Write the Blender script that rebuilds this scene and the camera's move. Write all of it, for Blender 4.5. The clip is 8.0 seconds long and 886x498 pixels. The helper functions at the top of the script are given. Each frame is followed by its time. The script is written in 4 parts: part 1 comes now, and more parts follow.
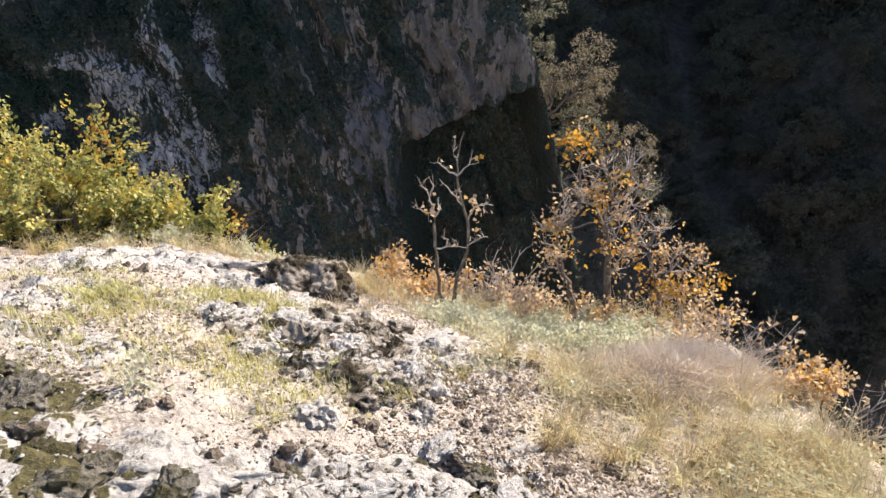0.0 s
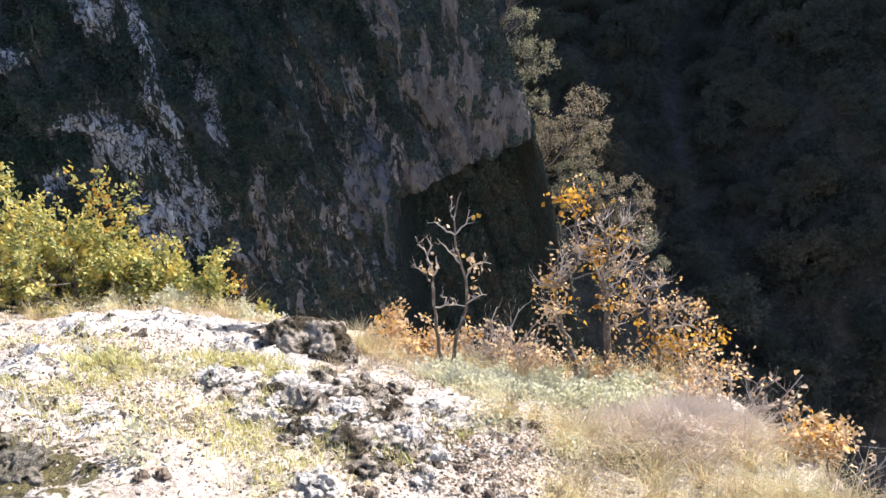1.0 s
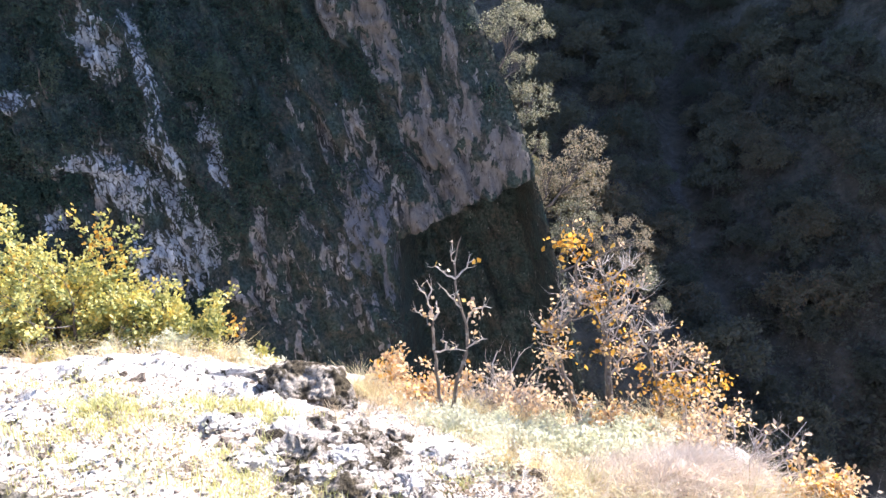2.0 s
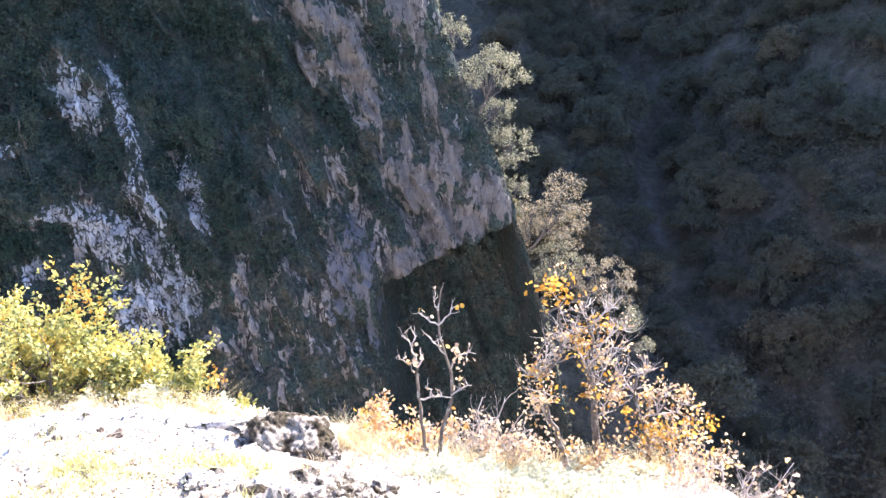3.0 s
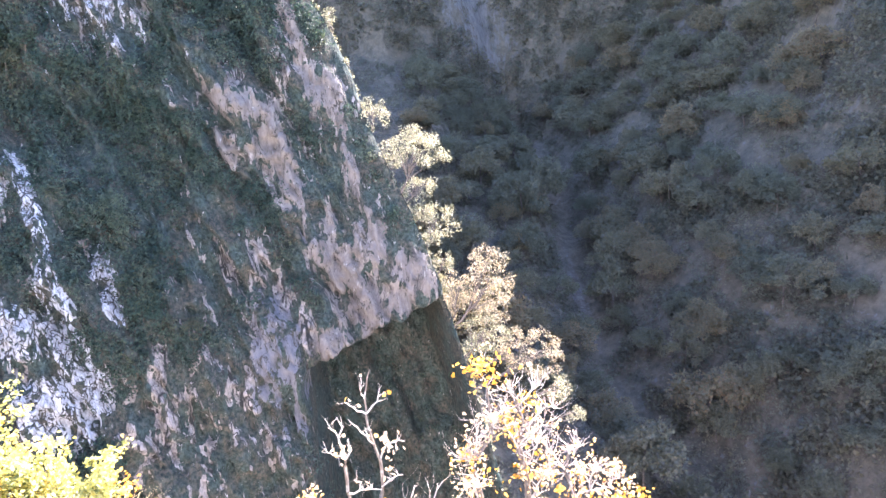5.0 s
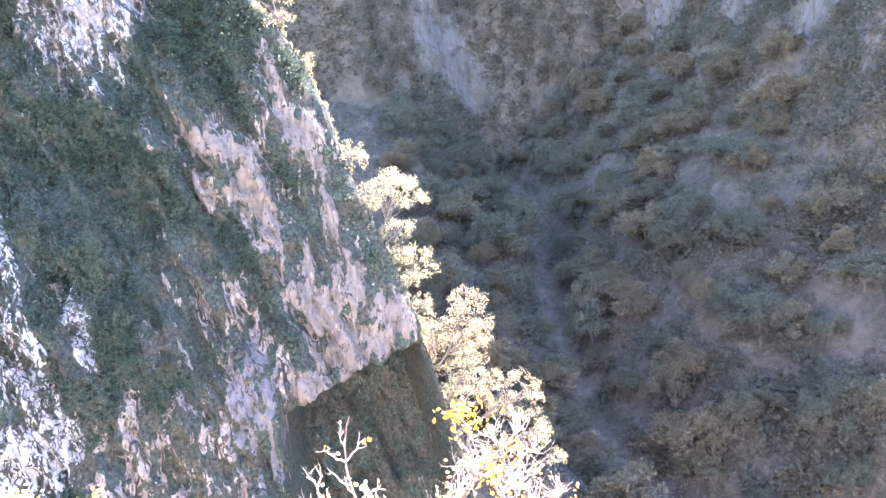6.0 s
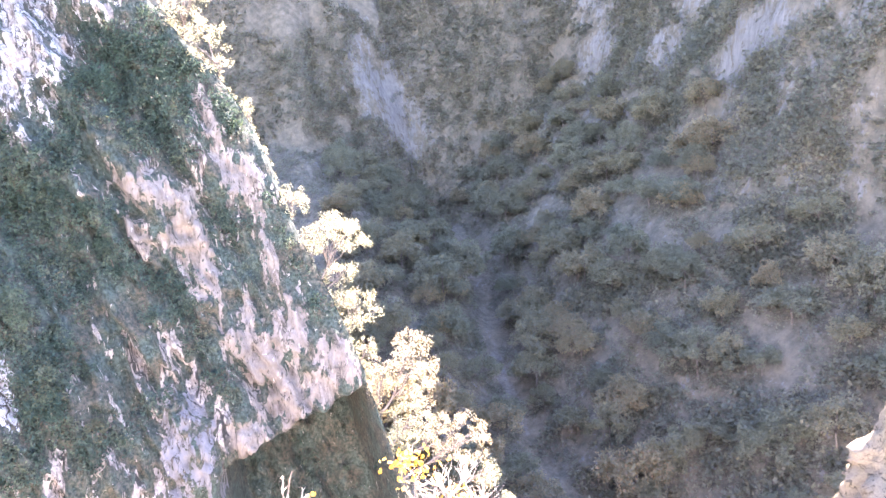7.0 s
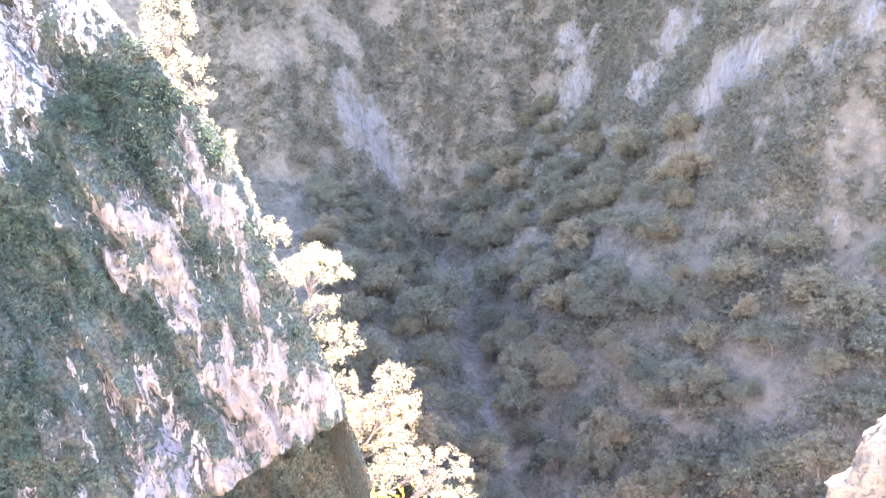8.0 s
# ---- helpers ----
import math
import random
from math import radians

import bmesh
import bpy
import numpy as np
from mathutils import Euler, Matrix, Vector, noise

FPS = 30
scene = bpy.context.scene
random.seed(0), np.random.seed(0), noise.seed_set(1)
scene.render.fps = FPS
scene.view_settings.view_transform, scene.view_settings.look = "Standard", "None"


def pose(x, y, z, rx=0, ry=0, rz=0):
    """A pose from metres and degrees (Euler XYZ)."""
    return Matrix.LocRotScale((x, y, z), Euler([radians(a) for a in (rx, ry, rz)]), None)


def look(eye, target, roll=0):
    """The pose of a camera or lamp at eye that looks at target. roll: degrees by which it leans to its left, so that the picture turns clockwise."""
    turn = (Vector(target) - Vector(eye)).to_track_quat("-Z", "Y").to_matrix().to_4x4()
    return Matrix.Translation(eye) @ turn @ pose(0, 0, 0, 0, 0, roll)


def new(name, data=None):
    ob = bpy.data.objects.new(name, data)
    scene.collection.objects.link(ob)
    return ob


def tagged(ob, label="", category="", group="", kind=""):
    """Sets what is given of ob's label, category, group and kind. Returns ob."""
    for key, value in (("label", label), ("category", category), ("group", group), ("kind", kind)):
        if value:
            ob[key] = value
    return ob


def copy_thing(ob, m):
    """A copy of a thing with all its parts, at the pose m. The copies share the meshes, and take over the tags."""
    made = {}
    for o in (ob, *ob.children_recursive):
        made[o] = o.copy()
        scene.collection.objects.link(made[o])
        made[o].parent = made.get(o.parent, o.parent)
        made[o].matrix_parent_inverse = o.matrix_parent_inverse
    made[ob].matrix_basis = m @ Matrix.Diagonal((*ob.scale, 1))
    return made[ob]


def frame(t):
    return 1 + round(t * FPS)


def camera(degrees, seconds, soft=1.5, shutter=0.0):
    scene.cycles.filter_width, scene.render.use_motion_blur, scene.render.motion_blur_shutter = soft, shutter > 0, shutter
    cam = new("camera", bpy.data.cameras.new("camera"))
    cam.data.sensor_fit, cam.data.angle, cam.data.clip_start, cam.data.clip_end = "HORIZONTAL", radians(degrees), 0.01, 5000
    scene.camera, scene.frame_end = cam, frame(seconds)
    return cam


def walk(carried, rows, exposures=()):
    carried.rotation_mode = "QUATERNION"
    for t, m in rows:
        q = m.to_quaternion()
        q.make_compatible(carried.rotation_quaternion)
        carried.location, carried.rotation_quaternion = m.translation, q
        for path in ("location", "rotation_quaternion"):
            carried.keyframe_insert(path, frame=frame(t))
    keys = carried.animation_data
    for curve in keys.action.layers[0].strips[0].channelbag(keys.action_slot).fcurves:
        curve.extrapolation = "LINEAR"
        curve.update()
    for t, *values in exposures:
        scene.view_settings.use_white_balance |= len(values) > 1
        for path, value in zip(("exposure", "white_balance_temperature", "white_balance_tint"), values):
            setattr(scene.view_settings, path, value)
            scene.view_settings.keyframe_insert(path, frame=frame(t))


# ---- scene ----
# The eye starts 1.6 m above the reference level and rises slowly; the rest of its way is a turn upwards and to the right.
EYE_RISE = ((0, .0, .0), (.5, .009, .022), (1, .01, .042), (1.5, .005, .056), (3, .009, .081), (3.5, .025, .085), (4, .034, .095),
            (4.5, .032, .112), (6, .023, .141), (6.5, .012, .15), (7, .025, .16), (7.5, .055, .17), (8, .069, .186))
TURN = ((0.0, -28.07, -0.0), (-0.07, -25.59, -0.64), (0.05, -23.66, -0.94), (0.04, -22.0, -0.79), (1.7, -16.62, -1.3), (3.9, -14.89, -1.97), (5.92, -13.4, -2.33), (7.41, -11.96, -2.36),
        (10.18, -6.99, -2.32), (12.46, -5.34, -2.65), (15.16, -3.67, -3.06), (16.75, -2.03, -3.05), (16.75, -1.07, -2.85))
cam = camera(66.05, 8.0, soft=1.5)


def aim(t, dx, dz, yaw, pitch, roll):
    y, p = radians(yaw), radians(pitch)
    eye = Vector((dx, 0, 1.6 + dz))
    ahead = Vector((math.sin(y) * math.cos(p), math.cos(y) * math.cos(p), math.sin(p)))
    return t, look(eye, eye + 10 * ahead, roll)


walk(cam, [aim(*e, *a) for e, a in zip(EYE_RISE, TURN)],
     exposures=((0, .86, 6500, 16), (1, 1.2, 6150, 17), (1.7, 1.66, 5900, 19), (2.8, 2.28, 5750, 22), (3.5, 2.75, 5800, 24), (4.5, 3.4, 6050, 27), (6, 4.3, 6450, 31), (7, 4.7, 6750, 33), (8, 5.0, 7000, 33)))

# ---- light ----
SUN_AZ, SUN_EL = 50.5, 42
world = bpy.data.worlds.new("sky")
scene.world = world
world.use_nodes = True
sky = world.node_tree.nodes.new("ShaderNodeTexSky")
sky.sky_type, sky.sun_disc = "NISHITA", False
sky.sun_elevation, sky.sun_rotation = radians(SUN_EL), radians(SUN_AZ)
sky.air_density, sky.dust_density, sky.ozone_density = 1.2, .3, 3.0
back = world.node_tree.nodes["Background"]
back.inputs["Strength"].default_value = .1
world.node_tree.links.new(sky.outputs[0], back.inputs["Color"])
lamp = bpy.data.lights.new("sun", "SUN")
lamp.energy, lamp.angle, lamp.color = 5.0, radians(.53), (1, .93, .8)
sun_to = Vector((math.sin(radians(SUN_AZ)) * math.cos(radians(SUN_EL)), math.cos(radians(SUN_AZ)) * math.cos(radians(SUN_EL)), math.sin(radians(SUN_EL))))
new("sun", lamp).matrix_world = look(sun_to * 300, (0, 0, 0))


# ---- materials ----
class Nodes:
    """Short hand for building one node material."""

    def __init__(self, name):
        self.mat = bpy.data.materials.new(name)
        self.mat.use_nodes = True
        self.t = self.mat.node_tree
        self.bsdf = self.t.nodes["Principled BSDF"]
        self.out = self.t.nodes["Material Output"]

    def put(self, kind, **inputs):
        n = self.t.nodes.new(kind)
        for k, v in inputs.items():
            self.feed(n, k, v)
        return n

    def feed(self, n, key, v):
        sock = n.inputs[int(key[1:])] if key[0] == "_" and key[1:].isdigit() else n.inputs[key.replace("_", " ")]
        if isinstance(v, bpy.types.NodeSocket):
            self.t.links.new(v, sock)
        else:
            sock.default_value = v

    def coords(self, sx=1, sy=1, sz=1):
        m = self.put("ShaderNodeMapping", Vector=self.put("ShaderNodeTexCoord").outputs["Object"])
        m.inputs["Scale"].default_value = (sx, sy, sz)
        return m.outputs[0]

    def noise(self, vec, scale, detail=6, rough=.6, warp=0):
        return self.put("ShaderNodeTexNoise", Vector=vec, Scale=scale, Detail=detail, Roughness=rough, Distortion=warp).outputs["Fac"]

    def ramp(self, fac, stops, mode="LINEAR"):
        r = self.put("ShaderNodeValToRGB", Fac=fac)
        r.color_ramp.interpolation = mode
        e = r.color_ramp.elements
        while len(e) < len(stops):
            e.new(.5)
        for i, (p, c) in enumerate(stops):
            e[i].position = p
            e[i].color = (*c, 1) if len(c) == 3 else c
        return r.outputs["Color"]

    def grey(self, fac, a, b):
        r = self.put("ShaderNodeMapRange", Value=fac)
        r.inputs[1].default_value, r.inputs[2].default_value = a, b
        return r.outputs[0]

    def mix(self, fac, a, b, how="MIX"):
        m = self.t.nodes.new("ShaderNodeMix")
        m.data_type, m.blend_type = "RGBA", how
        for i, v in ((0, fac), (6, a), (7, b)):
            if isinstance(v, bpy.types.NodeSocket):
                self.t.links.new(v, m.inputs[i])
            else:
                m.inputs[i].default_value = (*v, 1) if isinstance(v, tuple) else v
        return m.outputs[2]

    def math(self, op, a, b=0.0):
        m = self.t.nodes.new("ShaderNodeMath")
        m.operation = op
        for i, v in enumerate((a, b)):
            if isinstance(v, bpy.types.NodeSocket):
                self.t.links.new(v, m.inputs[i])
            else:
                m.inputs[i].default_value = v
        return m.outputs[0]

    def attr(self, name):
        n = self.put("ShaderNodeAttribute")
        n.attribute_name = name
        return n.outputs["Fac"]

    def done(self, color, rough=.85, bump=None, depth=.02, strength=.6):
        self.feed(self.bsdf, "Base_Color", color)
        self.feed(self.bsdf, "Roughness", rough)
        self.bsdf.inputs["Specular IOR Level"].default_value = .25
        if bump is not None:
            b = self.put("ShaderNodeBump", Height=bump, Distance=depth, Strength=strength)
            self.feed(self.bsdf, "Normal", b.outputs[0])
        return self.mat


def leaf_material(name, stops, through_light=.45, rough=.6, per_object=0.0, patch_scale=0.0, tint=(1, .92, .6)):
    """Leaves: each takes its colour from a ramp by chance; part of the light passes through."""
    n = Nodes(name)
    island = n.put("ShaderNodeNewGeometry").outputs["Random Per Island"]
    if per_object:
        ob = n.put("ShaderNodeObjectInfo").outputs["Random"]
        island = n.math("ADD", n.math("MULTIPLY", ob, per_object), n.math("MULTIPLY", island, 1 - per_object))
    if patch_scale:
        area = n.grey(n.noise(n.coords(), patch_scale, 4, .55), .3, .7)
        island = n.math("ADD", n.math("MULTIPLY", area, .62), n.math("MULTIPLY", island, .38))
    grain = n.noise(n.coords(), 60, 3)
    col = n.mix(n.grey(grain, .2, .8), n.ramp(island, stops), n.mix(1.0, n.ramp(island, stops), (.7, .66, .6), "MULTIPLY"))
    n.done(col, rough)
    glow = n.put("ShaderNodeBsdfTranslucent", Color=n.mix(1.0, col, tint, "MULTIPLY"))
    both = n.put("ShaderNodeMixShader", Fac=through_light, _1=n.bsdf.outputs[0], _2=glow.outputs[0])
    n.t.links.new(both.outputs[0], n.out.inputs["Surface"])
    return n.mat


def bark_material(name, dark, light, lichen=(.5, .5, .45)):
    n = Nodes(name)
    v = n.coords(1, 1, .25)
    a, b = n.noise(v, 45, 8, .7), n.noise(n.coords(), 14, 4)
    col = n.mix(n.grey(a, .3, .7), dark, light)
    col = n.mix(n.grey(b, .55, .7), col, lichen)
    return n.done(col, .9, a, .01, .8)


def ledge_material():
    """Pale limestone with lichen and holes where bare, else soil, litter and moss; the shade inside holes is painted
    dark.
    """
    n = Nodes("ledge_ground")
    v = n.coords()
    fine, mid, big, pits = n.noise(v, 38, 8, .7), n.noise(v, 7, 7, .65, .6), n.noise(v, 1.6, 4), n.noise(v, 16, 5, .6, 1.0)
    stone = n.mix(n.grey(fine, .3, .75), (.46, .43, .39), (.78, .74, .69))
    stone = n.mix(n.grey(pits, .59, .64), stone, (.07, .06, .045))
    stone = n.mix(n.grey(mid, .54, .62), stone, (.2, .17, .13))
    soil = n.mix(n.grey(fine, .35, .65), (.3, .245, .2), (.72, .64, .55))
    soil = n.mix(n.grey(mid, .48, .64), soil, (.7, .61, .52))
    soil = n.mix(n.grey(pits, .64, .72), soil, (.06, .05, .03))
    bare = n.math("ADD", n.attr("bare"), n.math("MULTIPLY", n.math("SUBTRACT", mid, .5), 1.6))
    col = n.mix(n.grey(bare, .4, .6), soil, stone)
    moss = n.math("ADD", n.attr("moss"), n.math("MULTIPLY", n.math("SUBTRACT", pits, .5), 1.8))
    col = n.mix(n.grey(moss, .5, .62), col, n.mix(n.grey(fine, .3, .7), (.03, .028, .016), (.21, .18, .08)))
    h = n.math("ADD", n.math("MULTIPLY", pits, -.6), fine)
    return n.done(col, .93, h, .03, .9)


def stone_material(name, pale, dark, mossy=.5, crust_and_shade=((.04, .038, .02), (.17, .15, .06))):
    n = Nodes(name)
    v = n.put("ShaderNodeNewGeometry").outputs["Position"]
    fine, mid, pits = n.noise(v, 40, 8, .7), n.noise(v, 8, 6, .65, .5), n.noise(v, 15, 5, .6, 1.2)
    col = n.mix(n.grey(fine, .3, .72), dark, pale)
    # pits get near-black colour in place of the shade inside them
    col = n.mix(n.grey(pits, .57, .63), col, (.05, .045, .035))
    col = n.mix(n.grey(mid, mossy, mossy + .12), col, n.mix(n.grey(fine, .3, .7), *crust_and_shade))
    return n.done(col, .93, n.math("ADD", fine, n.math("MULTIPLY", pits, -.7)), .03, .9)


def cliff_material():
    """The spur: pinkish grey limestone broken along its leaning strata, earth and low growth elsewhere; all darkened to
    carry part of the face's shade.
    """
    n = Nodes("spur_rock")
    v, streak = n.coords(), n.coords(1, 1, .3)
    streak.node.inputs["Rotation"].default_value = (0, radians(-20), 0)
    block = n.coords(1, 1, .5)
    block.node.inputs["Rotation"].default_value = (0, radians(-20), 0)
    a, b, d = n.noise(streak, .5, 4, .55, 1.2), n.noise(block, 1.5, 3, .5, .8), n.noise(v, 1.1, 6, .62, .5)
    grain = n.noise(block, 5.0, 4, .6, .4)
    tone = n.grey(n.math("ADD", n.math("MULTIPLY", b, .55), n.math("MULTIPLY", grain, .45)), .36, .64)
    edge = n.math("ADD", n.math("MULTIPLY", n.math("SUBTRACT", a, .5), .8), n.math("MULTIPLY", n.math("SUBTRACT", d, .5), .6))
    warm = n.grey(n.math("ADD", n.attr("warm"), edge), .3, .6)
    smooth = n.grey(n.math("ADD", n.attr("smooth"), edge), .35, .5)
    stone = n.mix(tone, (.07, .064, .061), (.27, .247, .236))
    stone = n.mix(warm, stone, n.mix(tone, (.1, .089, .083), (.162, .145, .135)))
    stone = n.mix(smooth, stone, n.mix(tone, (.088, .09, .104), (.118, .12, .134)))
    pale = n.grey(n.math("ADD", n.attr("pale"), edge), .2, .4)
    stone = n.mix(pale, stone, n.mix(tone, (.11, .12, .137), (.4, .425, .47)))
    stone = n.mix(n.grey(n.noise(v, .7, 5, .6), .5, .66), stone, n.mix(1.0, stone, (.72, .7, .69), "MULTIPLY"))
    cells = n.put("ShaderNodeTexVoronoi", Vector=n.mix(.22, block, n.put("ShaderNodeTexNoise", Vector=v, Scale=1.3, Detail=3.0).outputs["Color"], "LINEAR_LIGHT"), Scale=1.7)
    cells.feature = "DISTANCE_TO_EDGE"
    joint = n.math("MULTIPLY", n.grey(cells.outputs["Distance"], .075, .03), n.grey(d, .42, .5))
    joint = n.math("MULTIPLY", joint, pale)
    stone = n.mix(joint, stone, (.026, .027, .025))
    crack = n.math("ABSOLUTE", n.math("SUBTRACT", n.noise(streak, .9, 4, .55, .8), .5))
    stone = n.mix(n.math("MULTIPLY", n.grey(crack, .02, .007), n.grey(d, .42, .52)), stone, (.036, .034, .031))
    # upright dark lines paint the shadow gaps between the ribs
    gully = n.coords(1, 1, .11)
    gully.node.inputs["Rotation"].default_value = (0, radians(-9), 0)
    gap_shade = n.math("ABSOLUTE", n.math("SUBTRACT", n.noise(gully, .5, 3, .5, .6), .5))
    stone = n.mix(n.math("MULTIPLY", n.grey(gap_shade, .032, .01), n.math("SUBTRACT", 1.0, n.math("MULTIPLY", n.math("MAXIMUM", n.math("MAXIMUM", warm, smooth), pale), .88))), stone, (.02, .021, .02))
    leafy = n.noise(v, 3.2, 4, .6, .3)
    # near-black stops put the shade of the face and its leaf gaps into the earth
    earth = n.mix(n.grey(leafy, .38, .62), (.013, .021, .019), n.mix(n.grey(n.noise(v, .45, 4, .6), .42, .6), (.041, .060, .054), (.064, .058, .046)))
    fleck_mask = n.noise(streak, .8, 4, .48, .9)
    b = n.put("ShaderNodeMix", _0=pale, _2=fleck_mask, _3=b).outputs[0]
    loose = n.math("SUBTRACT", 1.0, n.math("MAXIMUM", n.math("MULTIPLY", warm, .6), n.math("MULTIPLY", smooth, .85)))
    rock = n.math("ADD", n.attr("rock"), n.math("MULTIPLY", n.math("SUBTRACT", a, .5), n.math("ADD", -1.4, n.math("MULTIPLY", loose, -1.2))))
    rock = n.math("ADD", rock, n.math("MULTIPLY", n.math("SUBTRACT", b, .5), n.math("ADD", 1.2, n.math("MULTIPLY", loose, 3.0))))
    rock = n.math("ADD", rock, n.math("MULTIPLY", n.math("SUBTRACT", d, .5), 1.0))
    rock = n.math("SUBTRACT", rock, n.math("MULTIPLY", n.math("MULTIPLY", loose, n.math("SUBTRACT", 1.0, pale)), .13))
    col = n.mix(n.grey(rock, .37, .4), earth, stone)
    fleck = n.noise(streak, 2.6, 5, .66, .6)
    col = n.mix(n.grey(fleck, .66, .68), col, (.24, .232, .228))
    high = n.math("ADD", n.math("ADD", b, a), n.math("ADD", n.math("MULTIPLY", n.grey(crack, .0, .03), .3), n.math("MULTIPLY", grain, .25)))
    return n.done(col, .95, high, .6, .65)


def gorge_material():
    n = Nodes("gorge_slope")
    v, streak = n.coords(), n.coords(1, 1, .15)
    a, b, d = n.noise(streak, .2, 9, .68, .6), n.noise(streak, 1.0, 7, .68), n.noise(v, .5, 6, .65)
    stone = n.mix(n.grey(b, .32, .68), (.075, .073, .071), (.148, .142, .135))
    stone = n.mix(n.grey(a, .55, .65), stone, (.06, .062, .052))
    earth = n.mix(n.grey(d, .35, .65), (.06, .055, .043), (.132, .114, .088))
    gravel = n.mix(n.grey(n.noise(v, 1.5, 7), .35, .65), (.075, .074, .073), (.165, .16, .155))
    rock = n.math("ADD", n.attr("rock"), n.math("MULTIPLY", n.math("SUBTRACT", a, .5), -2.8))
    rock = n.math("ADD", rock, n.math("MULTIPLY", n.math("SUBTRACT", d, .5), 1.8))
    rock = n.math("ADD", rock, n.math("MULTIPLY", n.math("SUBTRACT", b, .5), 2.2))
    col = n.mix(n.grey(rock, .46, .56), earth, stone)
    col = n.mix(n.grey(n.math("ADD", n.attr("bed"), n.math("SUBTRACT", d, .5)), .35, .7), col, gravel)
    return n.done(col, .95, n.math("ADD", b, d), .8, .8)


LEDGE = ledge_material()
PALE_STONE = stone_material("pale_limestone", (.78, .74, .68), (.42, .37, .32), .55, ((.045, .036, .024), (.22, .17, .11)))
# on the next two, the dark crust colour also paints shaded sides and cavities
MOSSY_STONE = stone_material("pitted_limestone", (.7, .63, .55), (.3, .245, .19), .465, ((.024, .019, .012), (.13, .1, .065)))
CRUST_SHADE_STONE = stone_material("crusted_shaded_limestone", (.66, .58, .48), (.15, .115, .085), .44, ((.016, .013, .009), (.11, .085, .05)))
MOSS_ROCK = stone_material("mossy_limestone", (.36, .32, .26), (.09, .08, .058), .44, ((.03, .027, .014), (.13, .112, .05)))
TUFA = stone_material("ochre_tufa", (.175, .15, .115), (.12, .1, .075), .68)
CLOD = stone_material("brown_weathered_stone", (.3, .24, .185), (.12, .092, .07), .62)
PEBBLE = leaf_material("pebble_stone", ((0, (.08, .06, .045)), (.35, (.22, .175, .14)), (.7, (.48, .41, .34)), (1, (.7, .64, .57))), 0.0, .95)
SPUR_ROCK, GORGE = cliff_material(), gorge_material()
# twig bark is paled as if glaring in sun, stem bark darkened as in shade
BARK = bark_material("grey_bark", (.3, .25, .215), (.6, .53, .47), (.62, .6, .55))
BARK_STEM_SHADED = bark_material("shaded_stem_bark", (.065, .052, .042), (.26, .215, .18))
BARK_DARK = bark_material("dark_bark", (.05, .04, .035), (.17, .14, .12), (.2, .2, .17))
# the lowest bush stops imitate the shade inside the bush
LEAF_BUSH = leaf_material("bush_leaves", ((0, (.05, .075, .03)), (.25, (.2, .24, .1)), (.45, (.5, .52, .2)), (.68, (.82, .72, .25)), (.86, (.86, .6, .13)), (1, (.8, .42, .1))), .4, .42, patch_scale=4.5)
LEAF_OAK = leaf_material("autumn_oak_leaves", ((0, (.55, .41, .31)), (.4, (.83, .67, .5)), (.72, (.86, .7, .48)), (.88, (.82, .56, .23)), (1, (.72, .38, .11))), .64, tint=(1, .94, .76))
LEAF_GOLD = leaf_material("golden_leaves", ((0, (.55, .27, .05)), (.5, (.68, .42, .08)), (1, (.62, .46, .16))), .62)
LEAF_TAN = leaf_material("tan_leaves", ((0, (.54, .42, .32)), (.4, (.82, .67, .53)), (.8, (.88, .76, .61)), (1, (.8, .55, .27))), .62, tint=(1, .94, .78))
LEAF_RIDGE = leaf_material("ridge_leaves", ((0, (.132, .144, .092)), (.5, (.299, .301, .213)), (1, (.471, .454, .345))), .4, tint=(1, .95, .82))
LEAF_RUST = leaf_material("rusty_ridge_leaves", ((0, (.161, .149, .109)), (.5, (.356, .333, .247)), (1, (.517, .402, .287))), .4, tint=(1, .95, .82))
# spur and cliff leaves are darker than live growth: the face's shade is coloured in
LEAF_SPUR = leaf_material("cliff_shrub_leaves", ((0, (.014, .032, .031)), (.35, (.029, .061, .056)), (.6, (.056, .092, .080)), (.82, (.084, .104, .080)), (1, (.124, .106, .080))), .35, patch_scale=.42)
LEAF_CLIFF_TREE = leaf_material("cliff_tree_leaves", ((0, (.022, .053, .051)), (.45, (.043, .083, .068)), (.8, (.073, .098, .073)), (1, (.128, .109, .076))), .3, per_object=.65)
# gorge leaves are paled and greyed, so distance haze sits in their colour
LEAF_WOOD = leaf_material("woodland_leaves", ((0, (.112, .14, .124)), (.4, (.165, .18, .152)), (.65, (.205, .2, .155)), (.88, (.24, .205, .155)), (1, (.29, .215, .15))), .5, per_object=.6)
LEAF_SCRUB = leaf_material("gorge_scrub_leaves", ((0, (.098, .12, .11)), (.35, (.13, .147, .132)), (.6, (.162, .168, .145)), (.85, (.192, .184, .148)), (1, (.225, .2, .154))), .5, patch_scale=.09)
GRASS_DRY = leaf_material("dry_grass_blades", ((0, (.44, .35, .23)), (.5, (.73, .63, .47)), (1, (.86, .79, .64))), .45, patch_scale=5, tint=(1, .95, .8))
GRASS_PINK = leaf_material("bleached_grass_blades", ((0, (.68, .58, .5)), (.5, (.9, .83, .75)), (1, (.95, .92, .88))), .62, patch_scale=5, tint=(1, .95, .88))
WEED = leaf_material("yellow_weed_blades", ((0, (.36, .27, .17)), (.3, (.64, .53, .35)), (.55, (.82, .73, .47)), (.78, (.76, .76, .5)), (1, (.91, .88, .77))), .5, patch_scale=9, tint=(1, .95, .8))
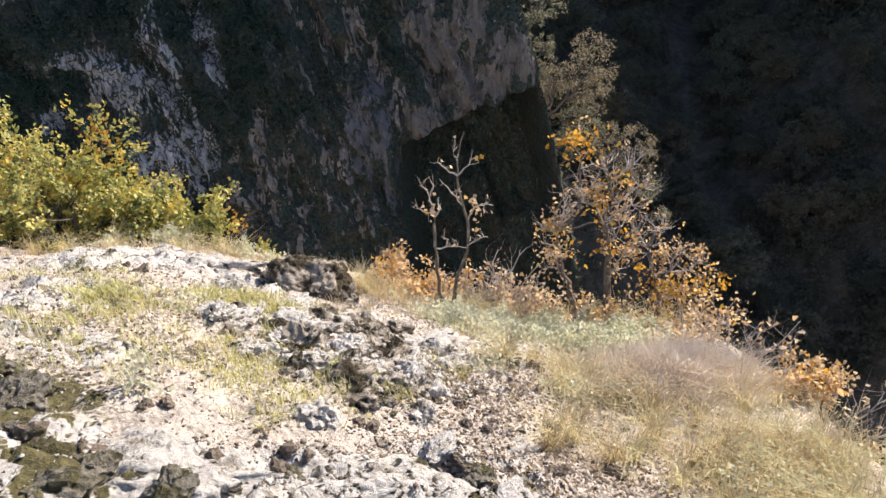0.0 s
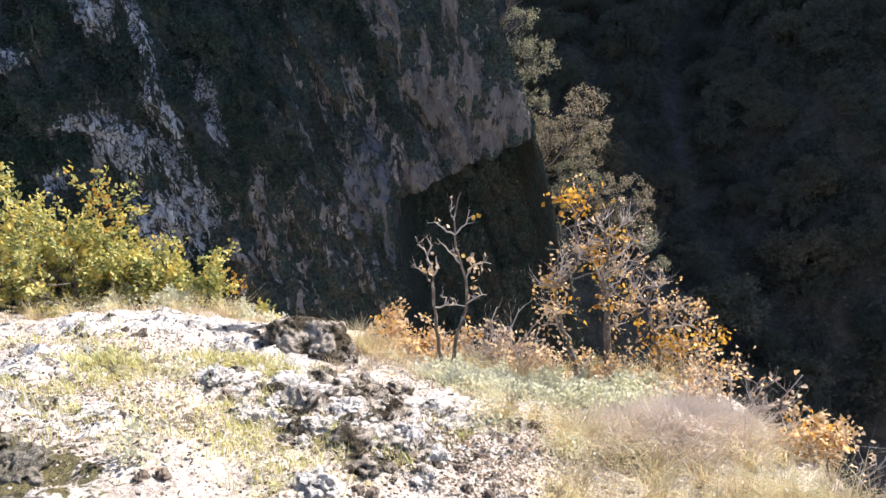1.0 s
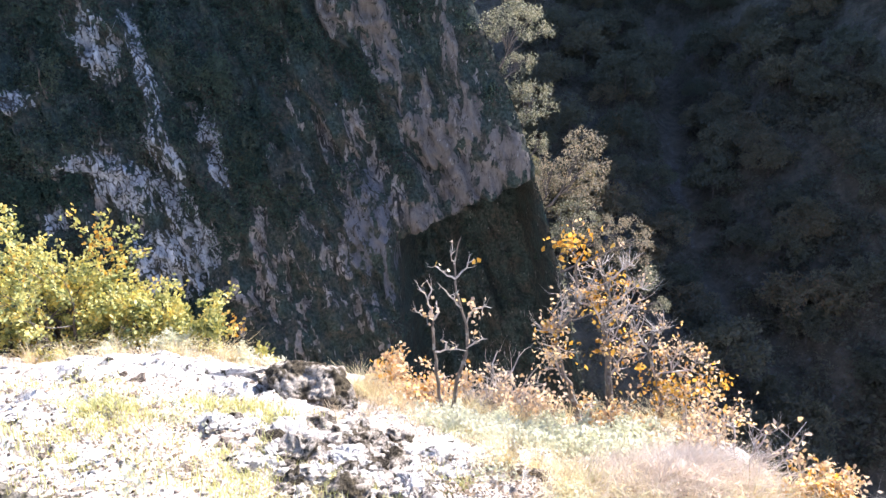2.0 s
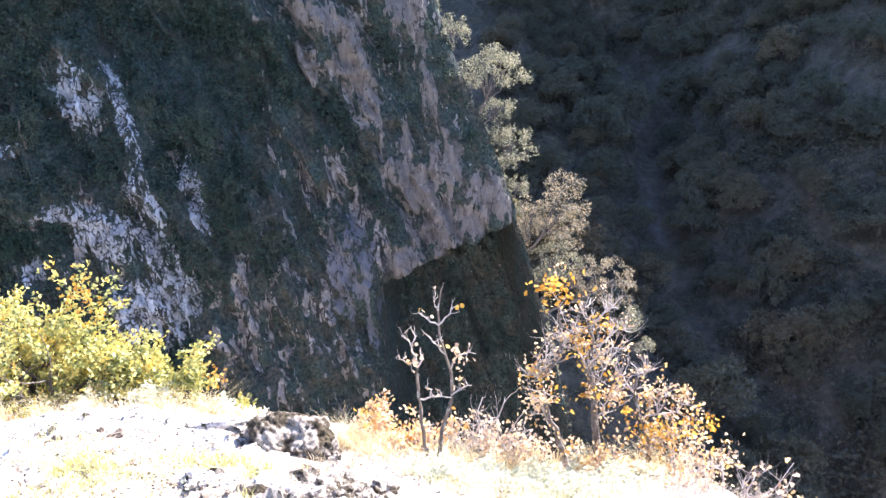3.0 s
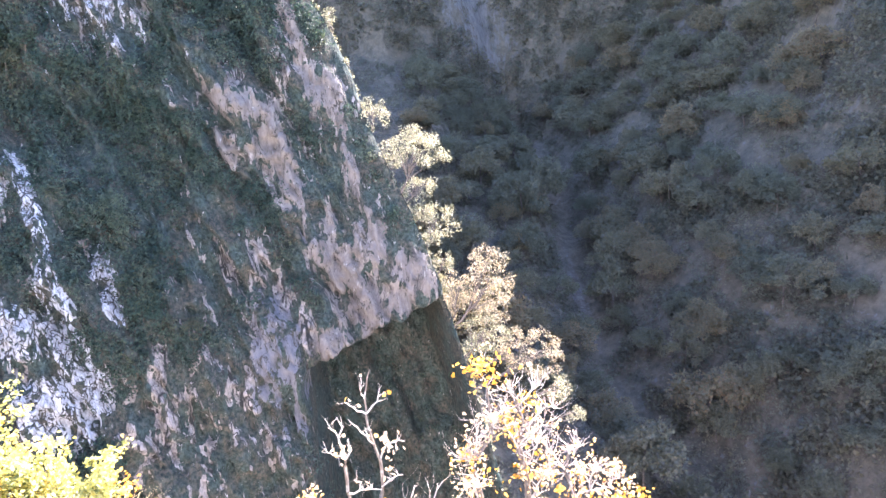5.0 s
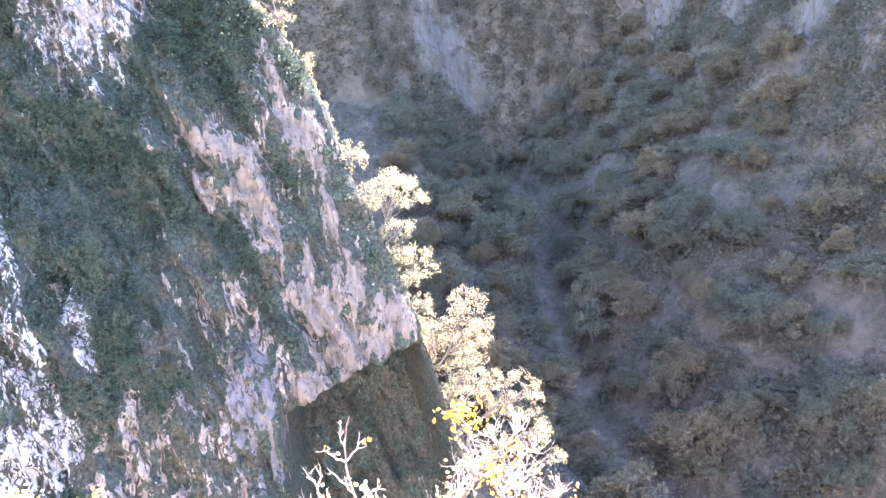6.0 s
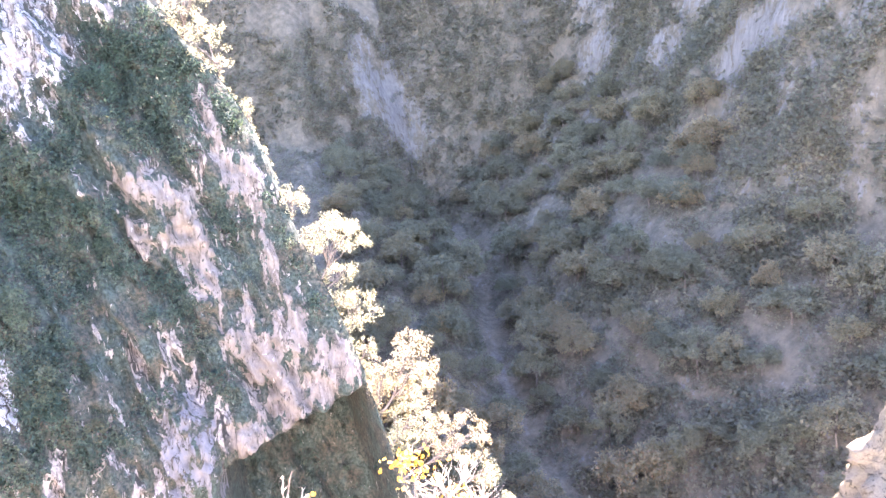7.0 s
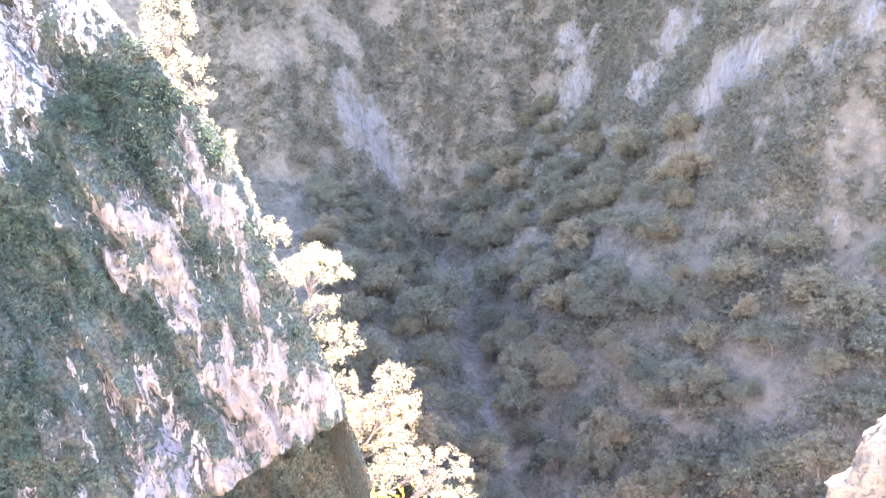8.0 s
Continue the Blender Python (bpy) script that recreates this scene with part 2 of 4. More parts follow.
GRASS_GREEN = leaf_material("green_grass_blades", ((0, (.5, .53, .22)), (.5, (.76, .76, .4)), (1, (.88, .84, .56))), .5)
HERB = leaf_material("silvery_herb_leaves", ((0, (.5, .55, .38)), (.5, (.82, .83, .67)), (1, (.92, .92, .84))), .5, patch_scale=7, tint=(1, .98, .86))
LITTER = leaf_material("fallen_leaves", ((0, (.28, .2, .15)), (.5, (.58, .47, .37)), (1, (.75, .66, .56))), .2)


# ---- building blocks ----
def mesh_of(name, verts, faces, smooth=False):
    me = bpy.data.meshes.new(name)
    me.from_pydata([tuple(map(float, v)) for v in verts], [], [tuple(map(int, f)) for f in faces])
    if smooth:
        me.polygons.foreach_set("use_smooth", [True] * len(me.polygons))
    me.update()
    return me


def part(name, me, material, parent, label=""):
    ob = new(name, me)
    if not me.materials:
        me.materials.append(material)
    ob.parent = parent
    return tagged(ob, label, kind="stuff" if name in ("brushwood", "foliage", "golden_foliage", "crown") else "")


def holder(name, x, y, z, label, category, group="", kind=""):
    ob = new(name)
    ob.location = (x, y, z)
    ob.empty_display_size = .1
    return tagged(ob, label, category, group, kind)


def whole(name, me, material, label, category, group="", kind="", at=(0, 0, 0)):
    me.materials.append(material)
    ob = new(name, me)
    ob.location = at
    return tagged(ob, label, category, group, kind)


def fbm(x, y, z, octaves=4):
    s, a = 0.0, 1.0
    for _ in range(octaves):
        s += a * noise.noise((x, y, z))
        x, y, z, a = x * 2.03, y * 2.03, z * 2.03, a * .52
    return s


def step(a, b, x):
    t = min(max((x - a) / (b - a), 0), 1)
    return t * t * (3 - 2 * t)


def grid_mesh(name, us, vs, place, fields):
    """A sheet of quads over us and vs; fields gives named values for every vertex."""
    verts, vals = [], {k: [] for k in fields}
    for v in vs:
        for u in us:
            p, extra = place(u, v)
            verts.append(p)
            for k in fields:
                vals[k].append(extra.get(k, 0))
    w = len(us)
    faces = [(j * w + i, j * w + i + 1, (j + 1) * w + i + 1, (j + 1) * w + i) for j in range(len(vs) - 1) for i in range(w - 1)]
    me = mesh_of(name, verts, faces, True)
    for k in fields:
        me.attributes.new(k, "FLOAT", "POINT").data.foreach_set("value", vals[k])
    return me


LEAF_SHAPES = {
    "plain": ([(0, 0, 0), (-.32, .5, .1), (0, 1, 0), (.32, .5, .1)], [(0, 1, 2), (0, 2, 3)]),
    "oak": ([(0, 0, 0), (-.24, .3, .07), (-.18, .45, .03), (-.38, .65, .12), (0, 1, -.05), (.38, .65, .12), (.18, .45, .03), (.24, .3, .07)],
            [(0, 1, 2), (0, 2, 4), (2, 3, 4), (0, 4, 6), (4, 5, 6), (0, 6, 7)]),
}


def leaves_mesh(name, rng, points, size, shape="plain", droop=.2, outward=None, vary=.4):
    """Leaves at the points, each turned by chance (or leaning the way that outward gives)."""
    points = np.asarray(points, float)
    base, tris = LEAF_SHAPES[shape]
    base, tris = np.array(base), np.array(tris)
    n = len(points)
    along = rng.normal(size=(n, 3))
    if outward is not None:
        along = along * .75 + np.asarray(outward, float)
    along[:, 2] -= droop
    along /= np.linalg.norm(along, axis=1)[:, None] + 1e-9
    side = np.cross(along, rng.normal(size=(n, 3)) + (0, 0, .6))
    side /= np.linalg.norm(side, axis=1)[:, None] + 1e-9
    up = np.cross(side, along)
    s = size * (1 - vary / 2 + vary * rng.random(n))[:, None, None]
    v = points[:, None, :] + s * (base[None, :, 0:1] * side[:, None, :] + base[None, :, 1:2] * along[:, None, :] + base[None, :, 2:3] * up[:, None, :])
    f = tris[None] + (np.arange(n) * len(base))[:, None, None]
    return fast_mesh(name, v.reshape(-1, 3), f.reshape(-1, 3))


def fast_mesh(name, v, tris):
    me = bpy.data.meshes.new(name)
    me.vertices.add(len(v))
    me.vertices.foreach_set("co", np.asarray(v, np.float32).ravel())
    me.loops.add(3 * len(tris))
    me.loops.foreach_set("vertex_index", np.asarray(tris, np.int32).ravel())
    me.polygons.add(len(tris))
    me.polygons.foreach_set("loop_start", np.arange(len(tris), dtype=np.int32) * 3)
    me.update(calc_edges=True)
    me.validate()
    return me


def tubes_mesh(name, runs, sides=6):
    """Tapered round limbs: each run is a list of (point, radius)."""
    verts, faces = [], []
    for run in runs:
        start = len(verts)
        for i, (p, r) in enumerate(run):
            a, b = run[max(i - 1, 0)][0], run[min(i + 1, len(run) - 1)][0]
            q = (b - a).to_track_quat("Z", "Y")
            for k in range(sides):
                w = 2 * math.pi * k / sides
                verts.append(p + q @ Vector((r * math.cos(w), r * math.sin(w), 0)))
        for i in range(len(run) - 1):
            for k in range(sides):
                a, b = start + i * sides + k, start + i * sides + (k + 1) % sides
                faces.append((a, b, b + sides, a + sides))
        faces.append(tuple(range(start + (len(run) - 1) * sides, start + len(run) * sides)))
    return mesh_of(name, verts, faces, True)


def grow(rng, p, way, length, radius, depth, fork=3, spread=.7, lift=.15, wiggle=.25, shrink=.62, runs=None, tips=None):
    """A crooked limb with side limbs; fills runs with limbs and tips with (point, way) for the leaves."""
    runs = [] if runs is None else runs
    tips = [] if tips is None else tips
    steps = 5 if depth else 4
    run, at, d = [(p.copy(), radius)], p.copy(), way.normalized()
    for i in range(1, steps + 1):
        d = (d + Vector(rng.normal(size=3)) * wiggle + Vector((0, 0, lift * .4))).normalized()
        at = at + d * (length / steps)
        run.append((at.copy(), radius * (1 - .72 * i / steps)))
        if depth == 0 or i == steps:
            tips.append((at.copy(), d.copy()))
    runs.append(run)
    if depth:
        for k in range(fork):
            i = 1 + int((k + rng.random()) / fork * (steps - .01))
            q, r = run[min(i, steps)]
            turn = Vector(rng.normal(size=3))
            turn = (turn - d * turn.dot(d)).normalized()
            grow(rng, q, d * (1 - spread * .5) + turn * spread + Vector((0, 0, lift)), length * shrink * (.7 + .6 * rng.random()), r * .62, depth - 1,
                 fork, spread, lift, wiggle, shrink, runs, tips)
    return runs, tips


def leaf_points(rng, tips, per_tip, reach):
    pts, out = [], []
    for p, d in tips:
        for _ in range(per_tip):
            pts.append(p + Vector(rng.normal(size=3)) * reach)
            out.append(d)
    return pts, out


# ---- the ledge underfoot ----
def ledge_edge(x, y):
    """How far a place lies beyond the edge of the ledge; negative on it."""
    front = y - (4.25 + 3.2 * step(-.1, -1.6, x) + .18 * fbm(x * 1.3, 3.1, 0, 2))
    flank = x - (1.62 + max(0, 1.6 - y) * 1.1 + .15 * fbm(7.7, y * 1.2, 0, 2))
    return max(front, flank)


def ledge_base(x, y):
    yy = max(y, -1.0)
    return .15 - .08 * yy - .05 * yy * abs(yy) + .25 * min(max(-x, -.6), 1.65)


BARE = ((-1.0, 1.3, .6, .28), (-.15, 1.45, .6, .2), (-1.6, 3.6, .5, .2), (-1.15, 3.3, .3, .14), (-.25, 2.5, .6, .35), (-.6, 2.75, .45, .3), (.45, 2.9, .3, .25),
        (-1.7, 2.5, .3, .22), (.15, 1.75, .3, .1), (-1.9, 3.4, .4, .3), (-1.35, 2.05, .3, .14))
MOSS = ((-1.1, 1.3, .3, .15), (-1.35, 1.65, .28, .2), (-.75, 1.28, .18, .1), (-.3, 2.35, .4, .28), (.1, 1.55, .2, .08))


def blots(spots, x, y):
    return max(1.15 - math.hypot((x - cx) / rx, (y - cy) / ry) * .65 for cx, cy, rx, ry in spots)


def ledge_height(x, y):
    d = ledge_edge(x, y)
    z = ledge_base(x, y)
    on = 1 - step(-.1, .5, d)
    bare = step(.2, .8, blots(BARE, x, y))
    z += on * (.045 * fbm(x * 1.7, y * 1.7, 0, 3) + (.02 + .05 * bare) * fbm(x * 6.5, y * 6.5, 2, 3) + (.008 + .016 * bare) * fbm(x * 23, y * 23, 4, 2))
    z += .09 * math.exp(-((x - 1.08) / .26) ** 2 - ((y - 2.64) / .22) ** 2)
    z += on * bare * .05 * max(0, fbm(x * 3.1, y * 3.1, 5, 3))
    if d > 0:
        z = min(z, ledge_base(x, y) - .25 * step(0, .4, d)) - 2.4 * max(0, d - .12) - .5 * d * fbm(x * .5, y * .5, z * .2, 3) * .5
    return max(z, -95)


def build_ledge():
    def place(x, y):
        return (x, y, ledge_height(x, y)), {"bare": blots(BARE, x, y) if ledge_edge(x, y) < .2 else .8, "moss": blots(MOSS, x, y)}
    near_x, near_y = [-3.4 + .022 * i for i in range(255)], [.9 + .022 * i for i in range(223)]
    xs = [-60, -30, -15, -9, -6.5, -5, -4.4, -3.9, -3.6] + near_x + [2.3, 2.5, 2.8, 3.3, 4, 5, 6.5, 9, 14, 22, 34, 50]
    ys = [-40, -20, -10, -5, -2.5, -1, -.3, .2, .5, .7] + near_y + [5.9, 6.1, 6.4, 6.8, 7.3, 8, 9, 11, 14, 19, 27, 40]
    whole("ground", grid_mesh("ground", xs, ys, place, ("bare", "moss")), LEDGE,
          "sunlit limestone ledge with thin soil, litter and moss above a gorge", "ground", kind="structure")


build_ledge()


# ---- the spur across the gorge ----
def spur_y(x, z):
    return 66 + .24 * z + .3 * min(x, 0)


def spur_edge(z):
    zz = max(z, -50)
    return 4.3 - .37 * zz - .0028 * zz * zz - .32 * max(0, zz - 13) - .6 * math.exp(-(zz / 5) ** 2) + .35 * noise.noise((z * .35, 4, 0)) + .18 * noise.noise((z * 1.3, 4, 0))


# bare stretches of the face, as middle x, z, half width, half height, lean: warm slabs, brown ribs, smooth blue-grey rock, bleached streaks
SLABS = ((-3.5, 10.5, .8, 2.7, .2), (-1.6, 5.4, 2.2, 2.5, .3), (.6, 1.8, .7, 1.9, .2), (1.0, -2.2, 1.0, 3.3, .15), (-8.6, 4.2, 3.0, 2.2, .8), (-9.8, .5, 1.0, 1.9, .4), (-6.1, .3, 2.2, 3.2, .5), (-4.3, -4.4, 1.5, 3.2, .35),
         (-.7, -10.6, 2.7, 4.5, .3), (3.0, -8.9, 1.5, 4.0, .3), (1.3, -15.4, 3.1, 3.1, -.3), (6.3, -12.2, 2.0, 3.2, .35), (-2.2, -17.9, 1.2, 2.6, .1), (4.3, -14.1, 1.3, 3.2, .3))
RIBS = ((-12.6, -7.9, .8, 2.3, .3), (-9.6, -10.4, 1.2, 2.1, .5), (-7.6, -10.9, .9, 2.5, .1), (-11.7, -12.2, 1.6, 1.4, 0), (-14.3, -11.7, .6, 1.0, .2), (-4.5, -15.3, .9, 3.7, .45), (-15.6, -17.4, 1.1, 1.5, .2), (-10.1, -16.4, .7, 3.6, .1),
        (-11.6, -20.7, 1.8, 2.8, .2), (-16.7, -21.1, 1.5, 2.3, 0), (-9.3, -23.5, 1.3, 2.1, 0), (-15.8, -20.7, 2.2, 3.3, .1), (-14.4, -25.9, 3.1, 3.6, .1), (-9.6, -25.7, 2.1, 3.9, .1), (-6.1, -26.2, 1.6, 2.6, -.1))
SMOOTH = ((-6.5, -19.4, 2.2, 5.7, .1), (-4.7, -23.6, 1.1, 2.1, 0), (-6.9, -15.6, 1.1, 2.6, .2))
STREAKS = ((-27.8, -1.8, 1.4, 2.5, .15), (-24.1, -3.3, .6, 3.4, .4), (-22.7, -10.5, 1.2, 2.4, .3), (-26.4, -12.6, 2.1, 2.1, .3), (-22.8, -13.4, 1.2, 2.6, .3), (-21.1, -18.1, 1.3, 2.8, .1), (-23.2, -19.6, 2.5, 2.6, .3), (-19.5, -8.6, .8, 1.6, .4),
           (-31.2, -15.0, .5, .9, 0), (-28.9, -10.7, 1.5, .8, 0), (-32.3, -5.4, 1.0, .8, 0), (-18.8, -11.5, .5, 1.5, .3))
BLEACHED = ((-18.9, 14.7, 3.5, 4.1, 0), (-21.6, 13.4, .7, 2.8, .3), (-15.8, 15.6, 1.6, 2.8, -.2), (-17.3, 20.7, 2.4, 5.3, 0), (-12.5, 22.5, 2.2, 3.0, 0))


def patches(spots, x, z):
    """How far inside the nearest stretch a place lies: over .5 within it."""
    return max(1.15 - .65 * math.hypot((x - cx + lean * (z - cz)) / rx, (z - cz) / rz) for cx, cz, rx, rz, lean in spots)


def spur_rock(x, z):
    return max(-1, patches(SLABS, x, z), patches(RIBS, x, z) - .04, patches(SMOOTH, x, z), patches(STREAKS, x, z), patches(BLEACHED, x, z))


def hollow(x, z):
    """The undercut below the bare face; its shade is deepened by colour too."""
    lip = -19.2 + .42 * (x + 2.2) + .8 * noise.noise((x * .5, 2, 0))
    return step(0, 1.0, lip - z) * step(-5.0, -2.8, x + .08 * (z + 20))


def spur_place(u, z):
    xe = spur_edge(z)
    if u <= 0:
        x, round_off, beyond = xe + u, .5 * math.exp(u / .3), 0
    else:
        x, round_off, beyond = xe + .12 * (1 - math.exp(-u * 3)) - .16 * u, .5, u
    rock = spur_rock(x, z)
    y = spur_y(x, z) + round_off + beyond
    w = x + .4 * z
    bulk = 2.2 * fbm(w * .09, z * .05, 1, 3) + 1.9 * fbm(w * .33, z * .1, 3, 3) + 1.3 * abs(fbm(w * .8, z * .22, 6, 3)) + .5 * fbm(x * 1.1, z * 1.1, 9, 2)
    y += bulk * min(1, max(.12, -u / 7)) if u <= 0 else bulk * .25
    y += 11 * hollow(x, z) * (1 - step(-2.5, 0, u)) - .5 * step(.3, .8, rock)
    pale = max(patches(STREAKS, x, z), min(patches(BLEACHED, x, z), .28))
    warm = patches(SLABS, x, z)
    # rock drops to the dark earth colour inside the undercut, painting its shade
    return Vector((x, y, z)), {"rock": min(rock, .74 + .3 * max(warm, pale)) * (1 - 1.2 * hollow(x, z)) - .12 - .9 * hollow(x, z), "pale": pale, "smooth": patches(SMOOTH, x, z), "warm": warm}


def build_spur():
    us = [-95, -75, -60, -52] + [-46 + .24 * i for i in range(190)] + [-.5, -.3, -.15, 0, .1, .25, .6, 1.2, 2.5, 5, 10, 20, 45, 90]
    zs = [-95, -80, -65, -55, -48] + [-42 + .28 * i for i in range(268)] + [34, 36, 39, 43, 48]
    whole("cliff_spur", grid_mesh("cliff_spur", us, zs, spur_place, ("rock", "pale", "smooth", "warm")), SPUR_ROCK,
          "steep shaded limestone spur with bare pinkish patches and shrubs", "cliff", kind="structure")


build_spur()


# ---- the gorge beyond ----
def gorge_height(x, y):
    wob = 9 * fbm(x * .018, y * .018, 4, 3)
    run = y + wob
    floor = -60 + .43 * (run - 112) if run > 112 else -60 + .3 * (run - 112)
    floor += 2.9 * min(max(run - 246 - 14 * noise.noise((x * .02, 9, 0)), 0), 44) + .5 * max(0, run - 290)
    axis = 60.5 + 7 * math.sin(y * .035) + wob * .3
    d = x - axis
    if d > 0:
        side = .25 * min(d, 3) + 1.05 * min(max(d - 3, 0), 52 + wob) + 2.6 * min(max(d - 55 - wob, 0), 22) + .55 * max(d - 77 - wob, 0)
    else:
        side = .25 * min(-d, 3) + 34 * (1 - math.exp(-max(-d - 3, 0) / 42)) * step(58, 104, y - .3 * min(x, 0))
    z = floor + side + 2.5 * fbm(x * .05, y * .05, 0, 4)
    top = 100 + .65 * max(0, y - 180) + 6 * fbm(x * .03, y * .03, 6, 3)
    return (z if z < top - 12 else top - 12 * math.exp((top - 12 - z) / 12)), abs(d)


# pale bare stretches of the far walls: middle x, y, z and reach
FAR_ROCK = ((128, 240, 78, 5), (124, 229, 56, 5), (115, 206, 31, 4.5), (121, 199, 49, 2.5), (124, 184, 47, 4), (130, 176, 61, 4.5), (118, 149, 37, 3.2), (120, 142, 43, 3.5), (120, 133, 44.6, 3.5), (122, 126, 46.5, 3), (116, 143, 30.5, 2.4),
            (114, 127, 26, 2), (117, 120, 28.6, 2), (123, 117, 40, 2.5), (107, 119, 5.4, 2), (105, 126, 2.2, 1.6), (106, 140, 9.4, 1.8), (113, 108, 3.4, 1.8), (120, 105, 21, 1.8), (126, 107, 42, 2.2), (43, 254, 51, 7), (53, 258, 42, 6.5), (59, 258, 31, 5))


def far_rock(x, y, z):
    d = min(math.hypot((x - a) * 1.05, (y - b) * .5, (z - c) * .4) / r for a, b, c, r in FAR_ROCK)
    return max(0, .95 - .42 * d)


def gorge_point(x, y):
    """A place on the gorge's surface, how steep it is there and how far from the stream bed."""
    z, d = gorge_height(x, y)
    e = 2.0
    steep = math.hypot(gorge_height(x + e, y)[0] - z, gorge_height(x, y + e)[0] - z) / e
    jag = .8 * step(1.3, 2.2, steep)
    return (x + jag * 3 * fbm(x * .1, y * .1, z * .03, 3), y + jag * 3 * fbm(x * .1, 7, z * .03, 3), z), steep, d


def build_gorge():
    def place(x, y):
        (x, y, z), steep, d = gorge_point(x, y)
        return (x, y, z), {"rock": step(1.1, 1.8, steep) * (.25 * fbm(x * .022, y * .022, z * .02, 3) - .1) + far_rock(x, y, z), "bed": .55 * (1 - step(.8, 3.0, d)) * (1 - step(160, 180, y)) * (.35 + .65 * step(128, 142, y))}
    xs = [-60, -45, -32] + [-24 + 1.9 * i for i in range(112)] + [200, 225, 260, 320, 420]
    ys = [30, 40, 52, 64] + [72 + 1.9 * i for i in range(112)] + [292, 310, 340, 400, 520]
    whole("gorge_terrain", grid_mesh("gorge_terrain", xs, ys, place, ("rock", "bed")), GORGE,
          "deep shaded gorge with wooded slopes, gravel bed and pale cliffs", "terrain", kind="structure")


build_gorge()


# ---- stones on the ledge ----
def rock_mesh(name, seed, size, detail=3, rough=.3, pitted=.2, planes=6):
    """A weathered block of limestone: a ball with a few flat breaks, knobbed, creased and pitted."""
    bm = bmesh.new()
    bmesh.ops.create_icosphere(bm, subdivisions=detail, radius=1)
    pick = np.random.default_rng(seed + 100)
    cuts = [(Vector(pick.normal(size=3)).normalized(), .62 + .35 * pick.random()) for _ in range(planes)]
    for v in bm.verts:
        p = v.co.copy()
        k = min((c / max(p.dot(n), .05) for n, c in cuts), default=1)
        k = min(1, k) * (1 + rough * fbm(p.x * 1.4 + seed * 7.1, p.y * 1.4, p.z * 1.4, 3))
        s = Vector([c * k * h * 1.2 / max(size) for c, h in zip(p, size)])
        crease = abs(fbm(s.x * 2.2 + seed * 3, s.y * 2.2, s.z * 2.2, 2))
        hole = max(0, fbm(s.x * 5 + seed, s.y * 5, s.z * 5 + 3, 2) - .05)
        knob = fbm(s.x * 9 + seed, s.y * 9, s.z * 9, 2)
        where = .35 + max(0, fbm(s.x * 1.7, s.y * 1.7 + seed, s.z * 1.7, 2)) * 2
        k *= 1 - pitted * (.5 * max(0, .25 - crease) + 1.1 * hole * where - .16 * knob)
        q = p * k
        v.co = Vector((q.x * size[0], q.y * size[1], q.z * size[2]))
    me = bpy.data.meshes.new(name)
    bm.to_mesh(me)
    bm.free()
    me.polygons.foreach_set("use_smooth", [detail > 4] * len(me.polygons))
    return me


def on_ledge(x, y, sink=0.0):
    return Vector((x, y, ledge_height(x, y) - sink))


def build_boulder():
    ob = whole("mossy_boulder", rock_mesh("mossy_boulder", 3, (.29, .25, .25), 6, .2, .32, 6), CRUST_SHADE_STONE,
               "rounded grey boulder with moss crust and painted shade at the ledge's edge", "boulder")
    ob.location = on_ledge(-.8, 3.44, .05)


def build_outcrops():
    """Larger pitted knobs of bedrock standing out of the ledge."""
    dark, hollow_rock, pale = "rugged dark limestone outcrop with deep pits", "mossy limestone outcrop with hollows", "pale jagged limestone outcrop"
    for x, y, size, seed, mat, label in ((-.47, 2.75, (.17, .16, .13), 41, CRUST_SHADE_STONE, dark), (-.22, 2.5, (.18, .16, .12), 42, CRUST_SHADE_STONE, dark), (-.38, 2.12, (.17, .14, .1), 49, CRUST_SHADE_STONE, hollow_rock),
                                         (-.58, 2.45, (.17, .16, .13), 43, MOSSY_STONE, hollow_rock), (-.72, 2.62, (.2, .15, .09), 44, PALE_STONE, pale), (-.1, 2.75, (.24, .16, .09), 45, PALE_STONE, pale), (-.36, 2.95, (.2, .13, .09), 51, PALE_STONE, pale),
                                         (-.25, 2.28, (.15, .13, .1), 52, MOSSY_STONE, hollow_rock), (-1.55, 3.6, (.4, .16, .08), 46, PALE_STONE, "bleached limestone rib along the ledge"),
                                         (-.39, 1.5, (.3, .14, .06), 47, PALE_STONE, "bleached flat limestone bedrock"), (-.8, 1.36, (.3, .14, .07), 48, PALE_STONE, "bleached flat limestone bedrock")):
        me = rock_mesh("limestone_outcrop", seed, size, 5, .55, .7, 8)
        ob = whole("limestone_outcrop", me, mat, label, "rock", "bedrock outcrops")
        ob.location = on_ledge(x, y, size[2] * .45)


